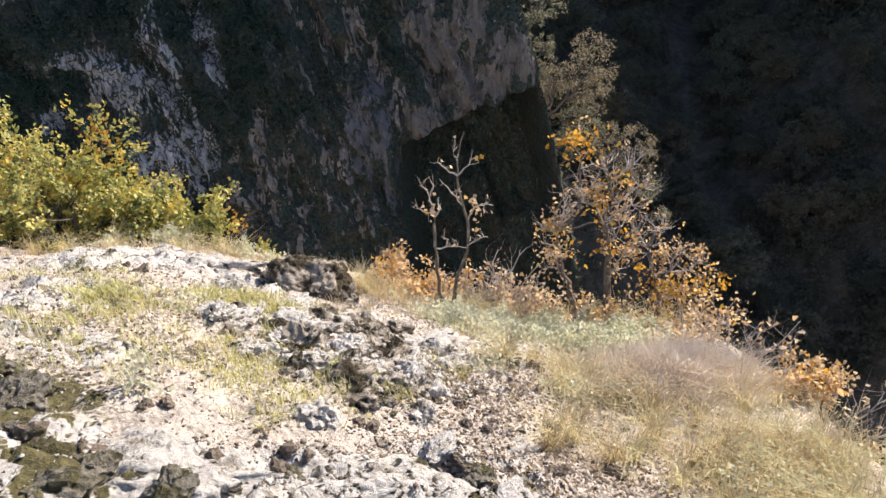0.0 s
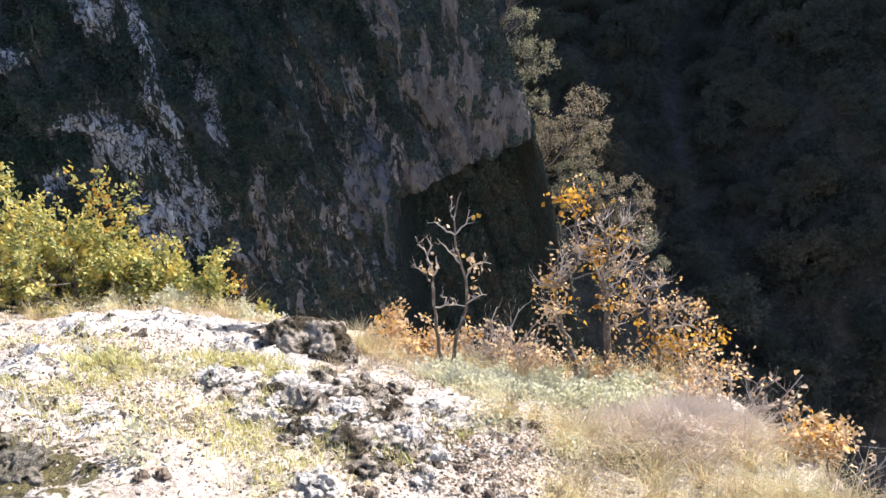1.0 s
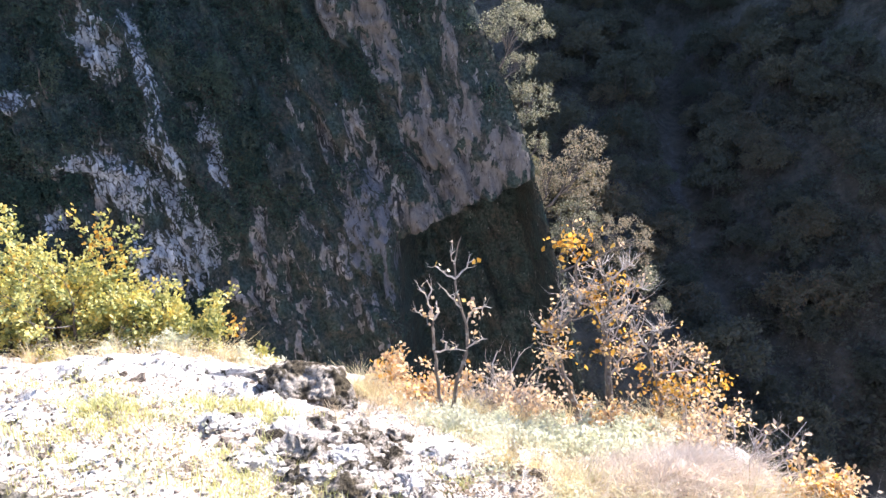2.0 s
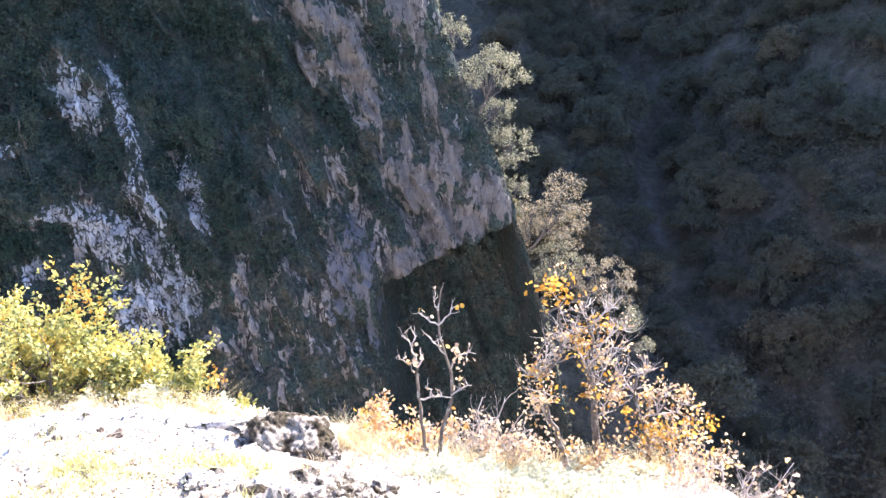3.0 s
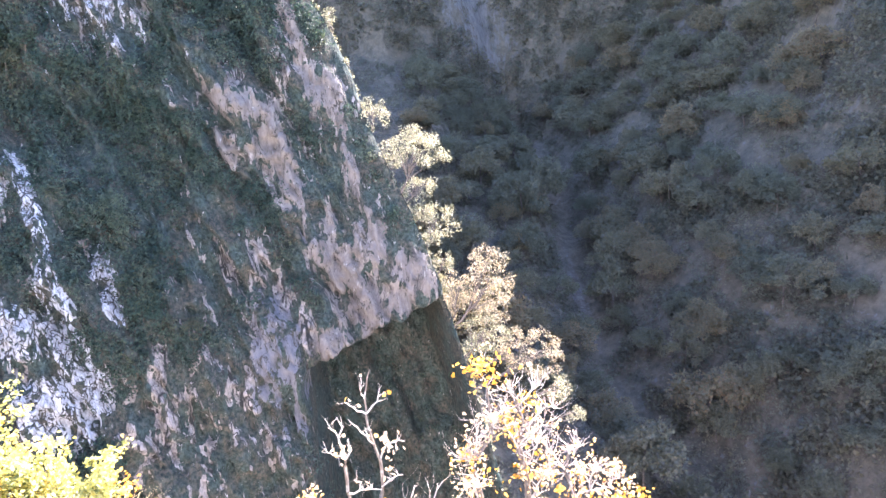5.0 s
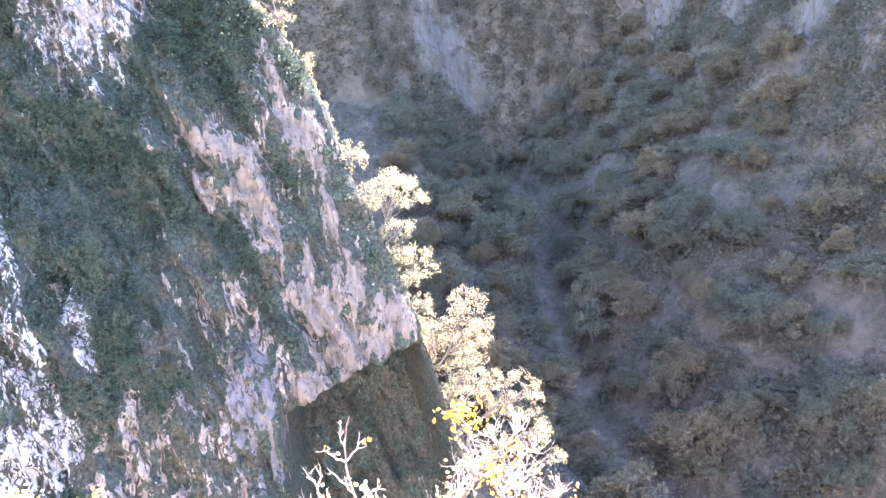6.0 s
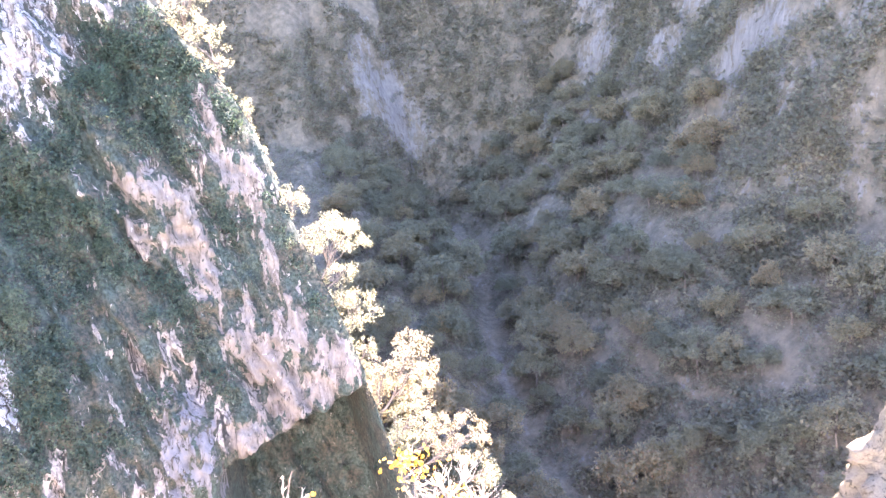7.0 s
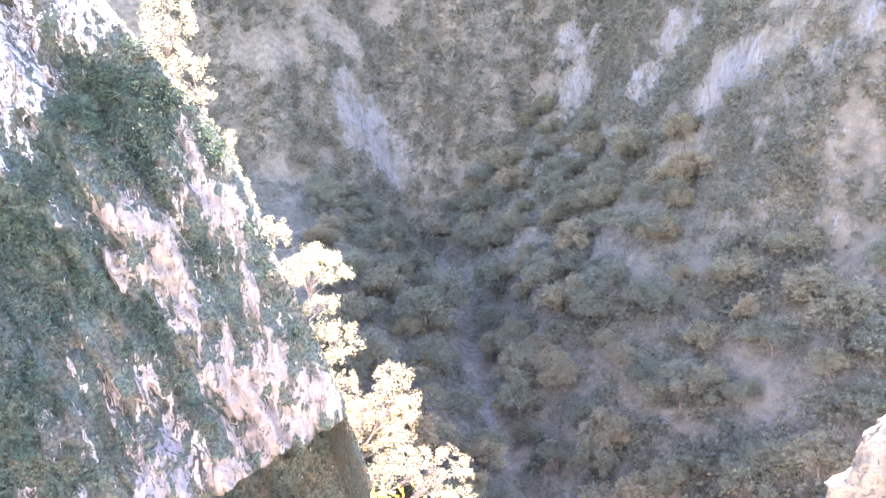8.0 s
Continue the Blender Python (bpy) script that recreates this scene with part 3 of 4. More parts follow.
def build_stones():
    rng = np.random.default_rng(5)
    pale = [rock_mesh("limestone_rock", i, (1.15, .9, .7), 4, .5, .5, 10) for i in range(6)]
    mossy = [rock_mesh("mossy_rock", 20 + i, (1.15, .95, .75), 4, .5, .55, 9) for i in range(4)]
    moss = [rock_mesh("moss_cushion_rock", 30 + i, (1.15, 1.0, .7), 4, .35, .5, 3) for i in range(4)]
    for me in moss:
        me.materials.append(MOSS_ROCK)
    for me in pale:
        me.materials.append(PALE_STONE)
    for k, me in enumerate(mossy):
        me.materials.append(MOSSY_STONE if k % 2 else CRUST_SHADE_STONE)

    def lay(me, name, x, y, s, label, group, sink=.25, flat=1.0):
        ob = new(name, me)
        ob.location = on_ledge(x, y, s * sink - .01)
        ob.rotation_euler = (rng.normal() * .25 * flat - .15, rng.normal() * .25 * flat, rng.random() * 6.3)
        ob.scale = (s, s, s * flat)
        tagged(ob, label, "rock", group)

    for _ in range(110):
        s = rng.normal()
        s = max(-1.5, min(1.5, s))
        x, y = -.4 + s * .2 + rng.normal() * .12, 2.5 + rng.normal() * .24
        if rng.random() < .58:
            lay(pale[rng.integers(6)], "limestone_rock", x, y, .035 + .06 * rng.random() ** 2, "jagged pale limestone rock lying in rubble", "rubble rocks")
        else:
            lay(mossy[rng.integers(4)], "mossy_rock", x, y, .04 + .07 * rng.random() ** 2, "mossy rock with painted dark cavities lying in the rubble", "mossy rubble rocks")
    for x, y, s in ((-1.34, 1.68, .1), (-1.5, 1.78, .09), (-1.12, 1.4, .075), (-.95, 1.36, .065), (-.98, 1.24, .08), (-.72, 1.3, .06), (-.6, 1.35, .05), (-1.25, 1.5, .06), (-.82, 1.2, .05),
                    (-.45, 1.5, .035), (.12, 1.62, .05), (.28, 1.66, .05), (.36, 1.55, .04), (-.08, 1.62, .03), (-.2, 1.4, .03)):
        lay(moss[rng.integers(4)], "mossy_rock", x, y, s, "low rock covered with olive and dark moss", "mossy rocks", .35)
    for x, y, s in ((-.42, 1.42, .12), (-.02, 1.5, .12), (-.65, 1.42, .1), (-1.2, 1.22, .12), (.2, 1.5, .08), (.0, 1.72, .06), (.3, 1.9, .05),
                    (-1.35, 3.55, .1), (-1.7, 3.7, .11), (-1.9, 3.55, .1), (-2.1, 3.4, .08), (-2.3, 3.1, .07), (-1.15, 2.75, .06), (-1.7, 2.6, .07), (-1.35, 2.1, .08), (-1.75, 2.35, .06), (-.9, 2.6, .06), (.15, 2.9, .08), (.4, 2.95, .07), (-1.4, 2.7, .04), (-.75, 2.9, .09), (-.55, 3.0, .08)):
        lay(pale[rng.integers(6)], "limestone_rock", x, y, s, "flat bleached limestone outcrop rock on the ledge", "outcrop rocks", .12, .32)
    brown = [rock_mesh("brown_stone", 60 + i, (1.1, .9, .75), 3, .4, .4, 7) for i in range(4)]
    for me in brown:
        me.materials.append(CLOD)
    for k in range(150):
        cx, cy, rx, ry = ((-.2, 1.5, .6, .16), (-.9, 1.45, .5, .2), (.35, 1.85, .35, .25), (-.9, 2.4, .8, .4), (-1.7, 3.1, .5, .4), (.1, 2.7, .35, .25), (-.3, 2.4, .4, .3))[k % 7]
        x, y = cx + rng.normal() * rx, cy + rng.normal() * ry
        if ledge_edge(x, y) < -.1:
            lay(brown[k % 4], "brown_stone", x, y, .014 + .03 * rng.random() ** 2, "small brown weathered stone lying on the ledge", "brown stones", .2)
    verts, faces, sides, rings = [], [], 110, 190
    for j in range(rings):
        h = -8.4 * (1 - j / (rings - 1)) ** 1.6
        for i in range(sides):
            w = 2 * math.pi * i / sides
            r = .74 * min(1, (.04 - h) / 1.2 + .02) ** .62 + .02 * max(0, -h - 1.5)
            p = Vector((math.cos(w), math.sin(w), h * .9))
            r *= 1 + .42 * fbm(p.x * 1.4, p.y * 1.4, p.z * 1.6, 4) - .26 * abs(fbm(p.x * 3.5, p.y * 3.5, p.z * 4, 4)) - .16 * abs(fbm(p.x * 8, p.y * 8, p.z * 9, 2))
            verts.append((r * p.x, r * p.y, h + .07 * fbm(p.x * r * 3, p.y * r * 3, h, 3)))
    faces = [(j * sides + i, j * sides + (i + 1) % sides, (j + 1) * sides + (i + 1) % sides, (j + 1) * sides + i) for j in range(rings - 1) for i in range(sides)]
    faces.append(tuple((rings - 1) * sides + i for i in range(sides)))
    me = mesh_of("limestone_pinnacle", verts, faces, True)
    whole("limestone_pinnacle", me, TUFA, "sunlit knobbly ochre limestone pinnacle rising beside the ledge", "rock", at=(5.5, 4.45, .03))


build_boulder()
build_outcrops()
build_stones()


# ---- small growth on the ledge ----
def blades_mesh(name, rng, roots, height, width, lean=.5, sway=(0, 0)):
    """Grass: each blade a bent, tapering strip of three triangles."""
    n = len(roots)
    roots = np.asarray(roots, float)
    turn = rng.random(n) * 2 * np.pi
    way = np.stack([np.cos(turn) + sway[0], np.sin(turn) + sway[1], np.zeros(n)], 1) * (lean * (.3 + rng.random(n)))[:, None]
    h = height * (.5 + .8 * rng.random(n))
    side = np.stack([-np.sin(turn), np.cos(turn), np.zeros(n)], 1) * (width * (.6 + .8 * rng.random(n)))[:, None]
    up = np.array((0, 0, 1.0))
    mid = roots + (way * .3 + up * .62) * h[:, None]
    tip = roots + (way * .95 + up * .9) * h[:, None]
    v = np.stack([roots - side, roots + side, mid - side * .7, mid + side * .7, tip], 1)
    tris = np.array([(0, 1, 3), (0, 3, 2), (2, 3, 4)])[None] + (np.arange(n) * 5)[:, None, None]
    return fast_mesh(name, v.reshape(-1, 3), tris.reshape(-1, 3))


def patch(rng, count, spots, tuft=9, loose=.018):
    """Places on the ledge scattered about spots (x, y, half width, half depth, share), in tufts."""
    pts = []
    shares = np.array([s[4] for s in spots], float)
    for k in rng.choice(len(spots), count // tuft, p=shares / shares.sum()):
        cx, cy, rx, ry, _ = spots[k]
        x, y = cx + rng.normal() * rx * .55, cy + rng.normal() * ry * .55
        for _ in range(tuft):
            a, b = x + rng.normal() * loose, y + rng.normal() * loose
            if ledge_edge(a, b) < .12:
                pts.append((a, b, ledge_height(a, b) - .005))
    return pts


def build_ground_cover():
    rng = np.random.default_rng(9)
    dry = ((-.42, 3.72, .2, .14, 1.6), (1.0, 2.0, .35, .3, 1.2), (1.35, 1.95, .3, .3, 1.2), (.75, 2.6, .3, .3, 1.5), (.6, 2.1, .25, .25, .6), (-.2, 3.6, .5, .4, 3), (1.5, 2.4, .2, .4, 1), (-1.3, 4.3, .5, .3, 1), (-1.9, 4.2, .5, .3, 1.2), (-2.5, 4.1, .5, .3, 1.4), (-1.5, 3.8, .4, .2, .7),
           (.3, 3.3, .4, .3, 1.5), (-.5, 3.9, .3, .3, 1.5), (.5, 2.9, .4, .2, 1), (1.2, 1.6, .3, .2, 2), (1.35, 2.9, .3, .3, 1))
    whole("dry_grass", blades_mesh("dry_grass", rng, patch(rng, 9500, dry, 14), .07, .0018, .9), GRASS_DRY,
          "straw-coloured dry grass tufts covering the ledge", "grass", kind="stuff")
    pink = ((1.02, 2.64, .3, .22, 4), (1.22, 2.64, .24, .22, 3), (.86, 2.54, .18, .16, 1))
    whole("bleached_grass", blades_mesh("bleached_grass", rng, patch(rng, 9500, pink, 20, .03), .15, .0019, .9, (.5, -.1)), GRASS_PINK,
          "pale pinkish dead grass mound combed over by wind", "grass", kind="stuff")
    weeds = ((-.42, 3.75, .18, .12, .8), (1.0, 1.95, .35, .3, 3), (1.35, 1.9, .3, .3, 3), (.72, 2.5, .25, .25, 2.5), (.55, 2.1, .18, .2, .8), (1.45, 2.35, .2, .3, 1.2), (1.2, 1.6, .3, .2, 2), (.35, 2.75, .3, .12, .5), (.25, 3.85, .4, .15, 1.2), (-.3, 3.9, .25, .2, .8), (.9, 3.75, .3, .15, .6), (-1.6, 4.2, .4, .15, 1), (-2.4, 4.1, .4, .15, .8), (1.0, 3.98, .3, .1, 1), (1.4, 3.8, .2, .14, 1), (.5, 4.05, .3, .1, .8))
    whole("tall_dry_weeds", blades_mesh("tall_dry_weeds", rng, patch(rng, 7000, weeds, 70, .018), .16, .0016, 1.4), WEED,
          "tall yellowish dry weeds in loose tufts on the ledge", "weeds", kind="stuff")
    sprigs = [(x + .03 * rng.normal(), y + .03 * rng.normal(), z + .05 + .1 * rng.random()) for x, y, z in patch(rng, 9000, weeds, 60, .035)]
    whole("weed_sprigs", leaves_mesh("weed_sprigs", rng, sprigs, .0095, "plain", -.3), WEED, "fine yellowish seed heads and leaflets of dry weeds", "weeds", kind="stuff")
    green = ((-1.45, 2.55, .22, .2, 4), (-.95, 2.88, .35, .16, 4.5), (-.75, 2.15, .3, .3, 2), (-1.55, 2.1, .3, .2, 1), (-.6, 1.95, .3, .2, 1.5), (-.45, 2.2, .12, .1, 1), (.02, 2.55, .12, .08, .9), (-.2, 2.2, .2, .2, .8), (-1.1, 2.2, .5, .4, 1.5),
             (1.2, 1.8, .35, .25, 1.5), (-2.0, 2.9, .4, .4, 1), (.1, 3.3, .15, .12, .5), (.4, 3.4, .4, .15, 2))
    whole("green_grass", blades_mesh("green_grass", rng, patch(rng, 9500, green, 14, .03), .05, .002, .9), GRASS_GREEN,
          "short yellow-green grass between stones on the ledge", "grass", kind="stuff")
    herbs = ((.35, 3.3, .35, .2, 4), (.75, 3.35, .3, .2, 4), (.05, 3.4, .2, .2, 2), (1.05, 3.2, .25, .2, 2), (-.95, 1.75, .08, .05, .3), (1.25, 1.75, .3, .2, 1.5), (.55, 2.45, .12, .1, .4), (-1.2, 2.6, .2, .1, .5), (1.15, 3.4, .3, .15, 1), (.25, 2.65, .15, .1, .4), (-1.9, 4.3, .35, .12, .8), (-1.3, 4.25, .2, .1, .5))
    rim = [h for h in herbs if h[1] > 3 and h[0] > 0] + [(.15, 3.6, .15, .12, 3), (.45, 3.6, .25, .12, 3)]
    whole("pale_rim_grass", blades_mesh("pale_rim_grass", rng, patch(rng, 3600, rim, 14, .03), .075, .003, 1.2), HERB,
          "pale silvery green grass and herbs around the sapling's foot", "grass", kind="stuff")
    pts = [(x, y, z + .13 * rng.random() ** 1.3) for x, y, z in patch(rng, 7500, herbs, 16, .03)]
    whole("herb_mat", leaves_mesh("herb_mat", rng, pts, .022, "plain", -.6), HERB, "low silvery green herbs growing at the ledge's rim", "herbs", kind="stuff")
    lit = ((.25, 2.3, .5, .4, 3), (0, 2.7, .7, .5, 2), (-.9, 2.2, .8, .5, 2), (.9, 3.3, .6, .4, 2), (1.5, 3.0, .2, .4, 1.5), (.5, 1.75, .5, .25, 2), (-1.4, 2.6, .6, .6, 1.5), (-.1, 4.0, .6, .3, 2))
    pts = [(x + rng.normal() * .1, y + rng.normal() * .1) for x, y, _ in patch(rng, 6500, lit)]
    pts = [(x, y, ledge_height(x, y) + .006 + .012 * rng.random()) for x, y in pts if ledge_edge(x, y) < .05]
    whole("leaf_litter", leaves_mesh("leaf_litter", rng, pts, .021, "plain", 0, [(0, 0, .05)] * len(pts)), LITTER, "dry brown fallen leaves strewn over the ledge", "leaf litter", kind="stuff")


def build_gravel(soil):
    """Chips of limestone: small uneven wedges strewn over the bare stretches."""
    rng = np.random.default_rng(12)
    spots = [(x, y, rx * 1.3, ry * 1.4, rx) for x, y, rx, ry in BARE] + [(-.9, 2.3, .9, .5, .9), (.2, 2.2, .5, .5, .5), (-1.5, 2.6, .6, .5, .6)]
    if soil:
        spots = [(-1.0, 2.4, 1.3, .9, 3), (.2, 2.2, .6, .6, 3), (-.1, 1.6, .6, .2, 1.2), (-1.8, 3.3, 1.2, .8, 1), (.2, 3.2, 1.2, .5, 1), (.6, 1.7, .7, .3, 1)]
    pts = np.array([(x + rng.normal() * .06, y + rng.normal() * .06) for x, y, _ in patch(rng, 21000 if soil else 2600, spots)])
    base = np.array([(0, 0, 1), (1, 0, .1), (-.3, .9, .2), (-.7, -.6, 0), (.3, -.9, .3), (0, 0, -.6)])
    tris = np.array([(0, 1, 2), (0, 2, 3), (0, 3, 4), (0, 4, 1), (5, 2, 1), (5, 3, 2), (5, 4, 3), (5, 1, 4)])
    n = len(pts)
    size = (.003 if soil else .004) + (.008 if soil else .011) * rng.random(n) ** 2
    turn = rng.random(n) * 6.3
    v = base[None] * (1 + .35 * rng.normal(size=(n, 6, 3))) * size[:, None, None] * (1, 1, .7)
    c, s = np.cos(turn)[:, None], np.sin(turn)[:, None]
    v = np.stack([v[..., 0] * c - v[..., 1] * s, v[..., 0] * s + v[..., 1] * c, v[..., 2]], 2)
    v += np.array([(x, y, ledge_height(x, y)) for x, y in pts])[:, None, :]
    if soil:
        me = fast_mesh("pebbles", v.reshape(-1, 3), (tris[None] + (np.arange(n) * 6)[:, None, None]).reshape(-1, 3))
        me.polygons.foreach_set("use_smooth", [True] * len(me.polygons))
        return whole("pebbles", me, PEBBLE, "small brown and beige pebbles and clods on soil", "pebbles", kind="stuff")
    whole("limestone_gravel", fast_mesh("limestone_gravel", v.reshape(-1, 3), (tris[None] + (np.arange(n) * 6)[:, None, None]).reshape(-1, 3)), PALE_STONE,
          "loose pale limestone chips scattered over the ledge", "gravel", kind="stuff")


# ---- shrubs and small trees at the edge ----
def local(points, base):
    return [Vector(p) - base for p in points]


def limb(points, r0, r1, rng, wiggle=.012):
    """A limb along guide points, filled in and made slightly crooked."""
    run, n = [], len(points)
    for i in range(n - 1):
        for k in range(3):
            t = k / 3
            p = points[i].lerp(points[i + 1], t) + (Vector(rng.normal(size=3)) * wiggle if i + k else Vector())
            run.append((p, r0 + (r1 - r0) * (i + t) / (n - 1)))
    run.append((points[-1], r1))
    return run


def twigs_on(rng, runs, count, length, radius, spread=1.0, from_part=.35, depth=1, fork=3):
    out, tips = [], []
    for run in runs:
        for _ in range(count):
            i = int(len(run) * (from_part + (1 - from_part) * rng.random()) - .01)
            p, r = run[min(i, len(run) - 1)]
            d = Vector(rng.normal(size=3)) * spread + Vector((0, 0, .35))
            grow(rng, p, d, length * (.5 + .8 * rng.random()), min(radius, r * .8), depth, fork, .6, .22, .08, .62, out, tips)
    return out, tips


def build_sapling():
    rng = np.random.default_rng(21)
    base = on_ledge(.02, 3.72, .02)
    top = holder("bare_sapling", *base, "nearly leafless grey two-stemmed sapling at the cliff edge", "sapling")
    a = limb(local(((0, 3.73, base.z), (-.02, 3.73, -.7), (-.04, 3.72, -.45), (-.055, 3.73, -.22), (-.06, 3.73, -.12)), base), .014, .007, rng, .004)
    b = limb(local(((.05, 3.74, base.z), (.09, 3.74, -.61), (.15, 3.74, -.41), (.15, 3.73, -.19), (.09, 3.73, .02), (.08, 3.74, .19), (.12, 3.74, .36)), base), .015, .003, rng, .005)
    stems = [part("stem", tubes_mesh("stem", [r], 7), BARK_STEM_SHADED, top) for r in (a, b)]
    owners = ((0, ((-.06, 3.73, -.15), (-.11, 3.72, -.13), (-.16, 3.71, -.09))), (0, ((-.055, 3.73, -.14), (-.08, 3.74, -.03), (-.14, 3.75, .03))), (0, ((-.08, 3.74, -.03), (-.06, 3.74, .03), (-.08, 3.74, .09))),
              (0, ((-.05, 3.73, -.17), (-.02, 3.72, -.11), (-.03, 3.71, -.04))), (0, ((-.04, 3.72, -.38), (.06, 3.68, -.34), (.15, 3.67, -.35))), (0, ((.02, 3.7, -.36), (.03, 3.69, -.29), (-.01, 3.68, -.28))),
              (1, ((.15, 3.74, -.37), (.22, 3.75, -.33), (.28, 3.76, -.32))), (1, ((.15, 3.73, -.19), (.2, 3.72, -.09), (.3, 3.7, -.08))), (1, ((.12, 3.73, -.09), (.05, 3.72, 0), (-.02, 3.7, .09))),
              (1, ((.085, 3.73, .1), (.15, 3.75, .16), (.2, 3.76, .21))), (1, ((.085, 3.73, .1), (.02, 3.72, .14), (-.03, 3.71, .19))), (1, ((.08, 3.74, .19), (.06, 3.74, .24), (.07, 3.74, .29))))
    tips = []
    for k, p in owners:
        arm = limb(local(p, base), .0065, .002, rng, .005)
        out, more = twigs_on(rng, [arm], 4, .06, .0022, .9, .2, 1, 2)
        tips += more
        part("branch", tubes_mesh("branch", [arm] + out, 5), BARK, stems[k])
    spots = local(((-.08, 3.73, -.09), (-.06, 3.73, -.12), (.18, 3.73, -.12), (.2, 3.73, -.25), (.22, 3.73, -.11), (.17, 3.73, -.06)), base)
    pts = [s + Vector(rng.normal(size=3)) * .022 for s in spots for _ in range(6)] + [t[0] for t in tips[::23]]
    part("foliage", leaves_mesh("foliage", rng, pts, .034, "oak", .3), LEAF_TAN, top, "withered tan oak leaves")
    gold = local(((.205, 3.76, .21), (.215, 3.76, .22), (-.035, 3.71, .185), (.14, 3.73, -.03)), base)
    part("golden_foliage", leaves_mesh("golden_foliage", rng, gold, .045, "oak", .1), LEAF_GOLD, top, "single golden leaves at the twig tips")


def build_oak():
    rng = np.random.default_rng(22)
    base = on_ledge(1.12, 3.85, .03)
    top = holder("autumn_oak", *base, "small three-stemmed oak with golden and tan autumn leaves", "oak tree")
    stems = [limb(local(p, base), r, .005, rng, .007) for p, r in (
        (((.96, 3.95, on_ledge(.96, 3.95).z - .03), (.9, 3.94, -.95), (.80, 3.93, -.68), (.74, 3.93, -.38), (.86, 3.95, -.21), (.85, 3.95, .04), (.80, 3.93, .20)), .024),
        (((1.15, 3.88, on_ledge(1.15, 3.88).z - .03), (1.12, 3.88, -.9), (1.08, 3.88, -.66), (1.03, 3.88, -.3), (1.04, 3.88, -.1), (1.01, 3.88, .03), (.98, 3.88, .16)), .03),
        (((1.42, 3.78, on_ledge(1.42, 3.78).z - .03), (1.41, 3.78, -.85), (1.37, 3.78, -.63), (1.29, 3.78, -.43), (1.32, 3.78, -.31), (1.37, 3.78, -.28)), .02))]
    stem_parts = [part("stem", tubes_mesh("stem", [s], 8), BARK_STEM_SHADED, top, "crooked grey-brown stem, shade put into its bark colour") for s in stems]
    arms = (((.75, 3.93, -.41), (.70, 3.9, -.32), (.64, 3.88, -.32)), ((.75, 3.93, -.36), (.77, 3.97, -.23), (.77, 4.0, -.13)), ((.86, 3.95, -.21), (.9, 3.93, -.09), (.95, 3.92, .04)), ((.8, 3.93, -.68), (.74, 3.97, -.57), (.68, 4.0, -.54)),
            ((1.05, 3.88, -.15), (1.19, 3.86, -.03), (1.28, 3.84, -.04)), ((1.03, 3.88, -.01), (1.11, 3.88, .08), (1.19, 3.88, .11)), ((1.04, 3.88, -.25), (1.16, 3.84, -.13), (1.25, 3.82, -.09)), ((1.08, 3.88, -.66), (1.16, 3.85, -.49), (1.24, 3.82, -.41)),
            ((1.04, 3.88, -.33), (.96, 3.9, -.17), (.95, 3.92, -.06)), ((1.05, 3.88, -.45), (1.13, 3.92, -.34), (1.19, 3.95, -.28)), ((1.37, 3.78, -.6), (1.53, 3.76, -.56), (1.63, 3.74, -.5)), ((1.31, 3.78, -.44), (1.22, 3.8, -.32), (1.17, 3.82, -.25)),
            ((1.43, 3.78, -.59), (1.47, 3.78, -.48), (1.49, 3.78, -.43)), ((1.4, 3.78, -.8), (1.5, 3.75, -.72), (1.6, 3.72, -.7)))
    tips = []
    for k, owner in enumerate(stem_parts):
        mine = [limb(local(a, base), .008, .002, rng, .009) for i, a in enumerate(arms) if (0, 0, 0, 0, 1, 1, 1, 1, 1, 1, 2, 2, 2, 2)[i] == k]
        out, more = twigs_on(rng, [stems[k][6:]] + mine, 20, .11, .0042, .85, .15, 1, 3)
        tips += more
        for arm in mine:
            part("branch", tubes_mesh("branch", [arm], 5), BARK, owner)
        part("brushwood", tubes_mesh("brushwood", out, 4), BARK, owner)
    keep = [t for t in tips if rng.random() < (.03 if t[0].z + base.z > -.05 else .06 if t[0].z + base.z > -.4 else .2)]
    pts, way = leaf_points(rng, keep, 3, .018)
    part("foliage", leaves_mesh("foliage", rng, pts, .025, "oak", .35, way), LEAF_OAK, top, "dry tan and orange oak leaves")
    gold = []
    for p, n, r in (((.80, 3.9, .23), 110, (.07, .07, .045)), ((1.1, 3.86, .02), 34, (.035, .05, .03)), ((.96, 3.9, -.09), 34, (.025, .05, .06)), ((1.0, 3.88, -.2), 26, (.04, .05, .05)), ((.68, 3.9, -.31), 26, (.04, .05, .025)),
                    ((1.42, 3.76, -.72), 80, (.09, .07, .05)), ((1.06, 3.88, -.45), 24, (.04, .05, .07)), ((1.3, 3.8, -.55), 28, (.07, .06, .06)), ((.85, 3.9, -.5), 14, (.05, .06, .05)), ((1.2, 3.86, -.36), 16, (.05, .06, .05))):
        gold += [Vector(p) - base + Vector(rng.normal(size=3) * r) for _ in range(n)]
    part("golden_foliage", leaves_mesh("golden_foliage", rng, gold, .036, "oak", .1), LEAF_GOLD, top, "bright golden yellow leaf clusters")


